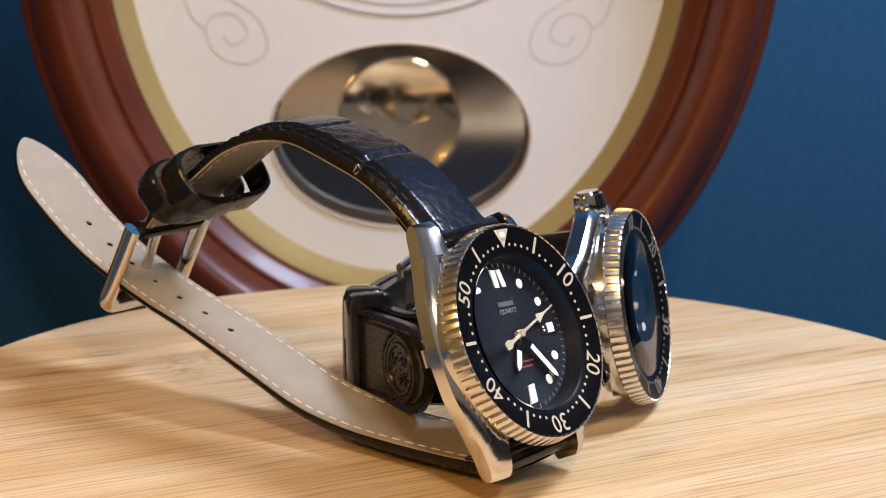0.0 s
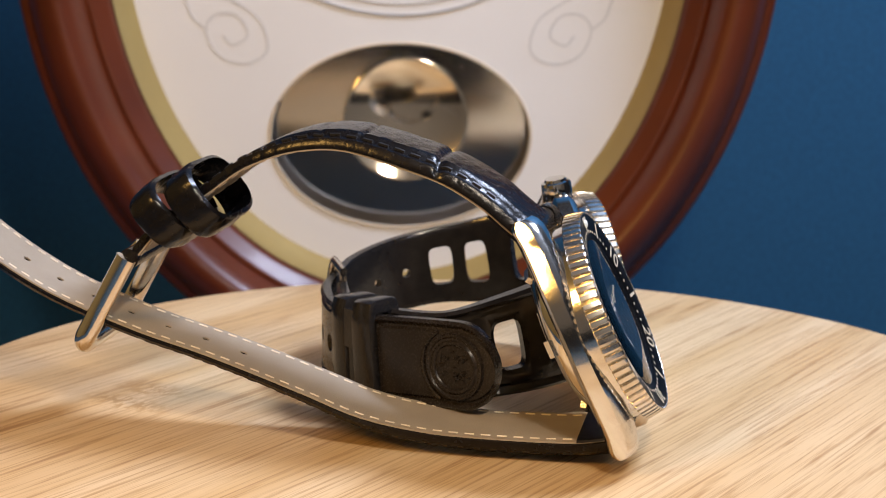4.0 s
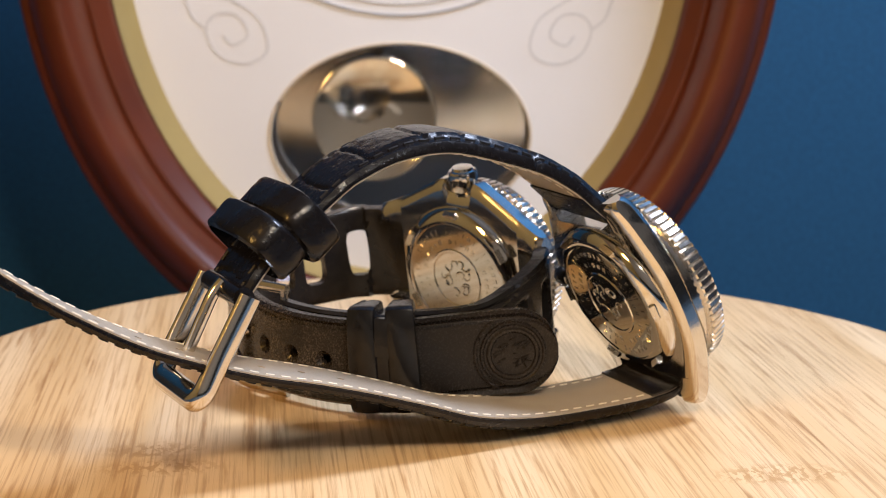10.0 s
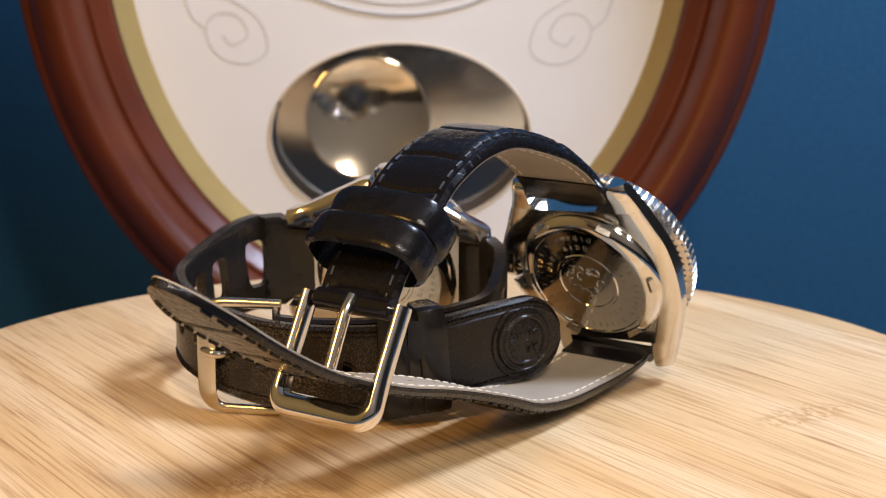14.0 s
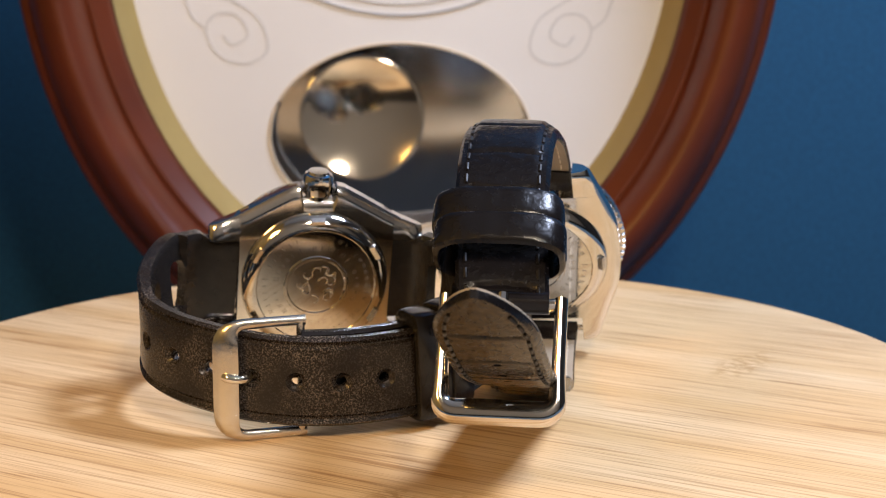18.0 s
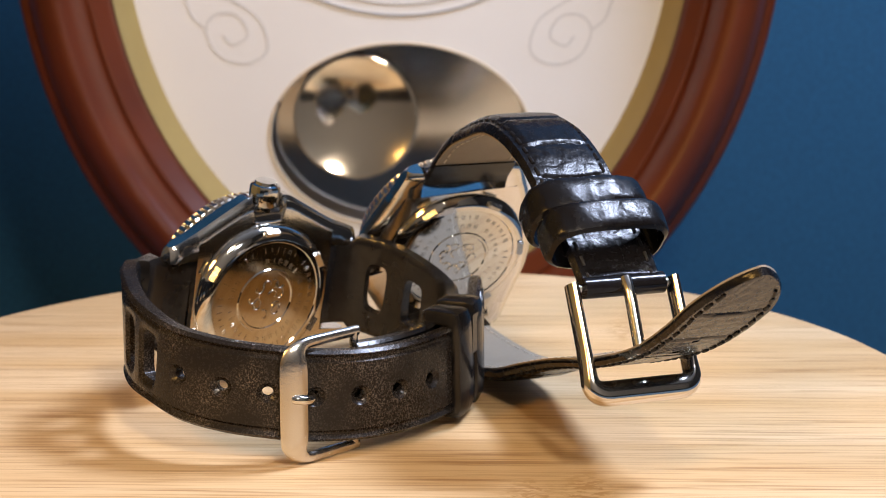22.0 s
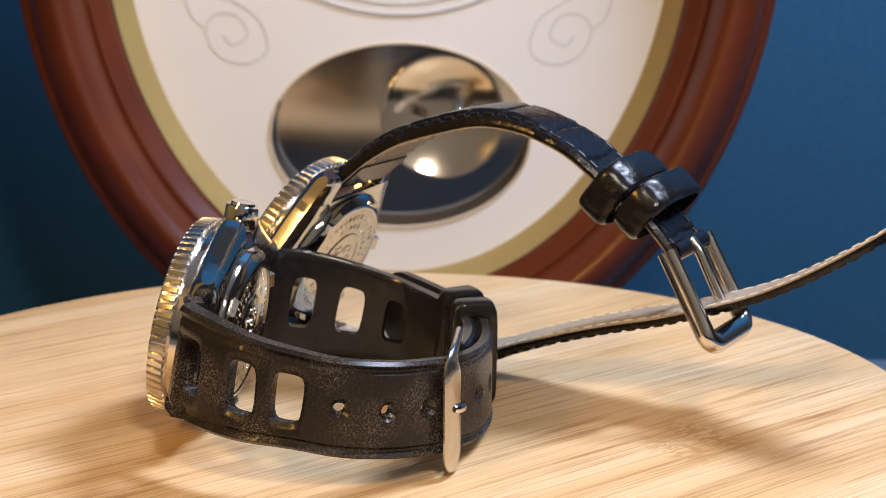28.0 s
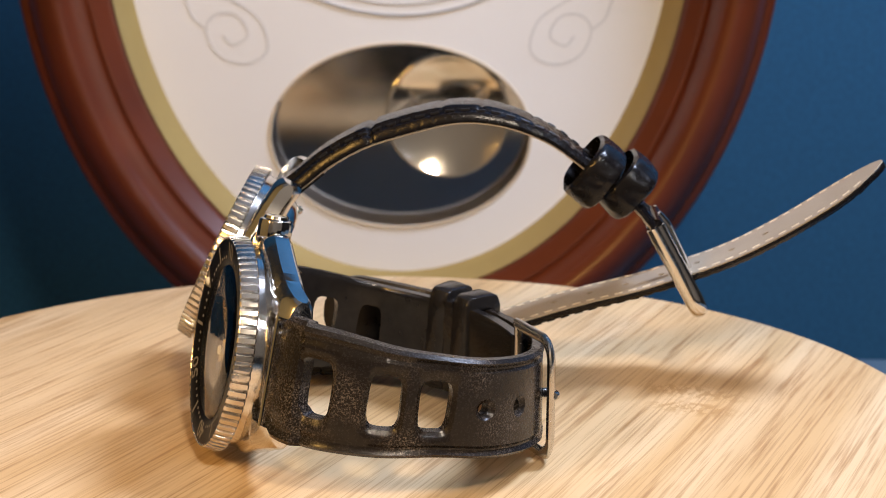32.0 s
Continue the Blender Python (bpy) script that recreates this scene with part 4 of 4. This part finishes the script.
def ring_keeper(s0, s1):
    """The rubber keeper round both layers: two blocks over a thinner loop, joined at the upper part of the face."""
    N = 40
    mid = (s0 + s1) / 2
    body = None
    for a, b, tall, deep in ((s0, s1, 10.6, 4.3), (s0, mid - 1.1, 12.6, 5.0), (mid + 1.1, s1, 12.6, 5.0)):
        bm = bmesh.new()
        rings = []
        for s, g in ((a, -0.7), (a + 0.25, -0.2), (a + 0.7, 0.0), ((a + b) / 2, 0.1), (b - 0.7, 0.0), (b - 0.25, -0.2), (b, -0.7)):
            c, t = OUTER.at(s), OUTER.way(s)
            w = Vector((0, 0, 1)) - t * t.z
            n = w.cross(t).normalized()
            c = c + n * 1.7
            ring = []
            for i in range(N):
                an = 2 * math.pi * (i + 0.5) / N
                co, si = math.cos(an), math.sin(an)
                k = (abs(co) ** 7 + abs(si) ** 7) ** (-1 / 7)
                low = 10.9 if co < 0 else tall
                ring.append(c + w * (co * k * (low + g)) + n * (si * k * (deep + g)))
            rings.append((ring, [c + w * (max(-9.6, min(9.6, 10 * math.cos(2 * math.pi * (i + 0.5) / N)))) + n * (3.0 * math.sin(2 * math.pi * (i + 0.5) / N)) for i in range(N)]))
        loops = [[bm.verts.new(p) for p in r] for r, q in rings] + [[bm.verts.new(p) for p in rings[-1][1]], [bm.verts.new(p) for p in rings[0][1]]]
        for r0, r1 in zip(loops, loops[1:] + loops[:1]):
            for i in range(N):
                bm.faces.new([r0[i], r0[(i + 1) % N], r1[(i + 1) % N], r1[i]])
        ob = part("keeper" if body is None else "rib", bm, GLOSS_RUBBER, body or watch_b, "" if body else "glossy ribbed rubber strap keeper")
        body = body or ob
    c, t = OUTER.at(mid), OUTER.way(mid)
    n = (Vector((0, 0, 1)) - t * t.z).cross(t).normalized()
    for side in (1, -1):
        at = c + n * (1.7 + side * 3.9) + Vector((0, 0, 6.2))
        part("bridge", box((3.4, 1.9, 8.4), Matrix.Translation(at) @ Matrix.Rotation(math.atan2(t.y, t.x), 4, "Z")), GLOSS_RUBBER, body)


ring_keeper(110.2, 124.7)

# its buckle: a flat front bar outside the strap, two arms back to the hinge
sb = (HOLES_O[2] + HOLES_O[3]) / 2
c, t = OUTER.at(sb), OUTER.way(sb)
n = Vector((0, 0, 1)).cross(t).normalized() * -1
front = c - n * -3.2
hinge_b = INNER.at(INNER.length)
z0, z1 = 1.9, 25.6
reach = Vector((front.x - hinge_b.x, front.y - hinge_b.y, 0))
LB, e = reach.length, reach.normalized()
CR = 4.2
half_u = [(LB * k * 0.2 - 1.0, z0) for k in range(4)]
half_u += [(LB - CR + CR * math.sin(a), z0 + CR - CR * math.cos(a)) for a in [math.pi / 2 * k / 6 for k in range(7)]]
loop = half_u + [(LB, z0 + CR + (z1 - z0 - 2 * CR) * k / 8) for k in range(1, 8)] + [(d, z0 + z1 - z) for d, z in reversed(half_u)]
bk = part("buckle", tube([Vector((hinge_b.x, hinge_b.y, 0)) + e * d + Vector((0, 0, z)) for d, z in loop],
                         lambda k: (0.85, 1.15 + 1.7 * math.exp(-((k - 0.5) / 0.26) ** 6)), 14, flat_dir=n), BRUSHED, watch_b, "worn steel pin buckle")
part("hinge_bar", tube([Vector((hinge_b.x, hinge_b.y, z0)), Vector((hinge_b.x, hinge_b.y, z1))], 0.9, 10), BRUSHED, bk)
sp = HOLES_O[3]
pin_hole = OUTER.at(sp)
pin = [hinge_b + Vector((0, 0, 0.3)), hinge_b.lerp(pin_hole, 0.6), pin_hole - n * 0.5, OUTER.at(sp - 0.8) + n * 2.6, OUTER.at(sp - 1.8) + n * 3.6, OUTER.at(sp - 3.0) + n * 4.0, OUTER.at(sp - 5.2) + n * 3.9]
pin = Path(pin)
part("tongue", tube([pin.at(pin.length * k / 24) for k in range(25)], lambda k: 1.0 if k < 0.96 else 0.7, 12), STEEL, bk, "steel buckle tongue")

# ---- what moves ----
TURN = 6.7611     # degrees a second
START = -0.2416


def motions():
    for ob, home in ((turntable, BOARD), (watch_a, LEATHER_POSE), (watch_b, RUBBER_POSE)):
        rows = []
        for i in range(65):
            t = i * 0.5
            rows.append((t, pose(0, 0, 0, 0, 0, START + TURN * t) @ home))
        walk(ob, rows)
    swing = []
    for i in range(321):
        t = i * 0.1
        swing.append((t, PENDULUM_HOME @ pose(0, 0, 0, 0, 11.0 * math.cos(2 * math.pi * (t - 0.207) / 0.8023), 0)))
    walk(pendulum, swing)


motions()
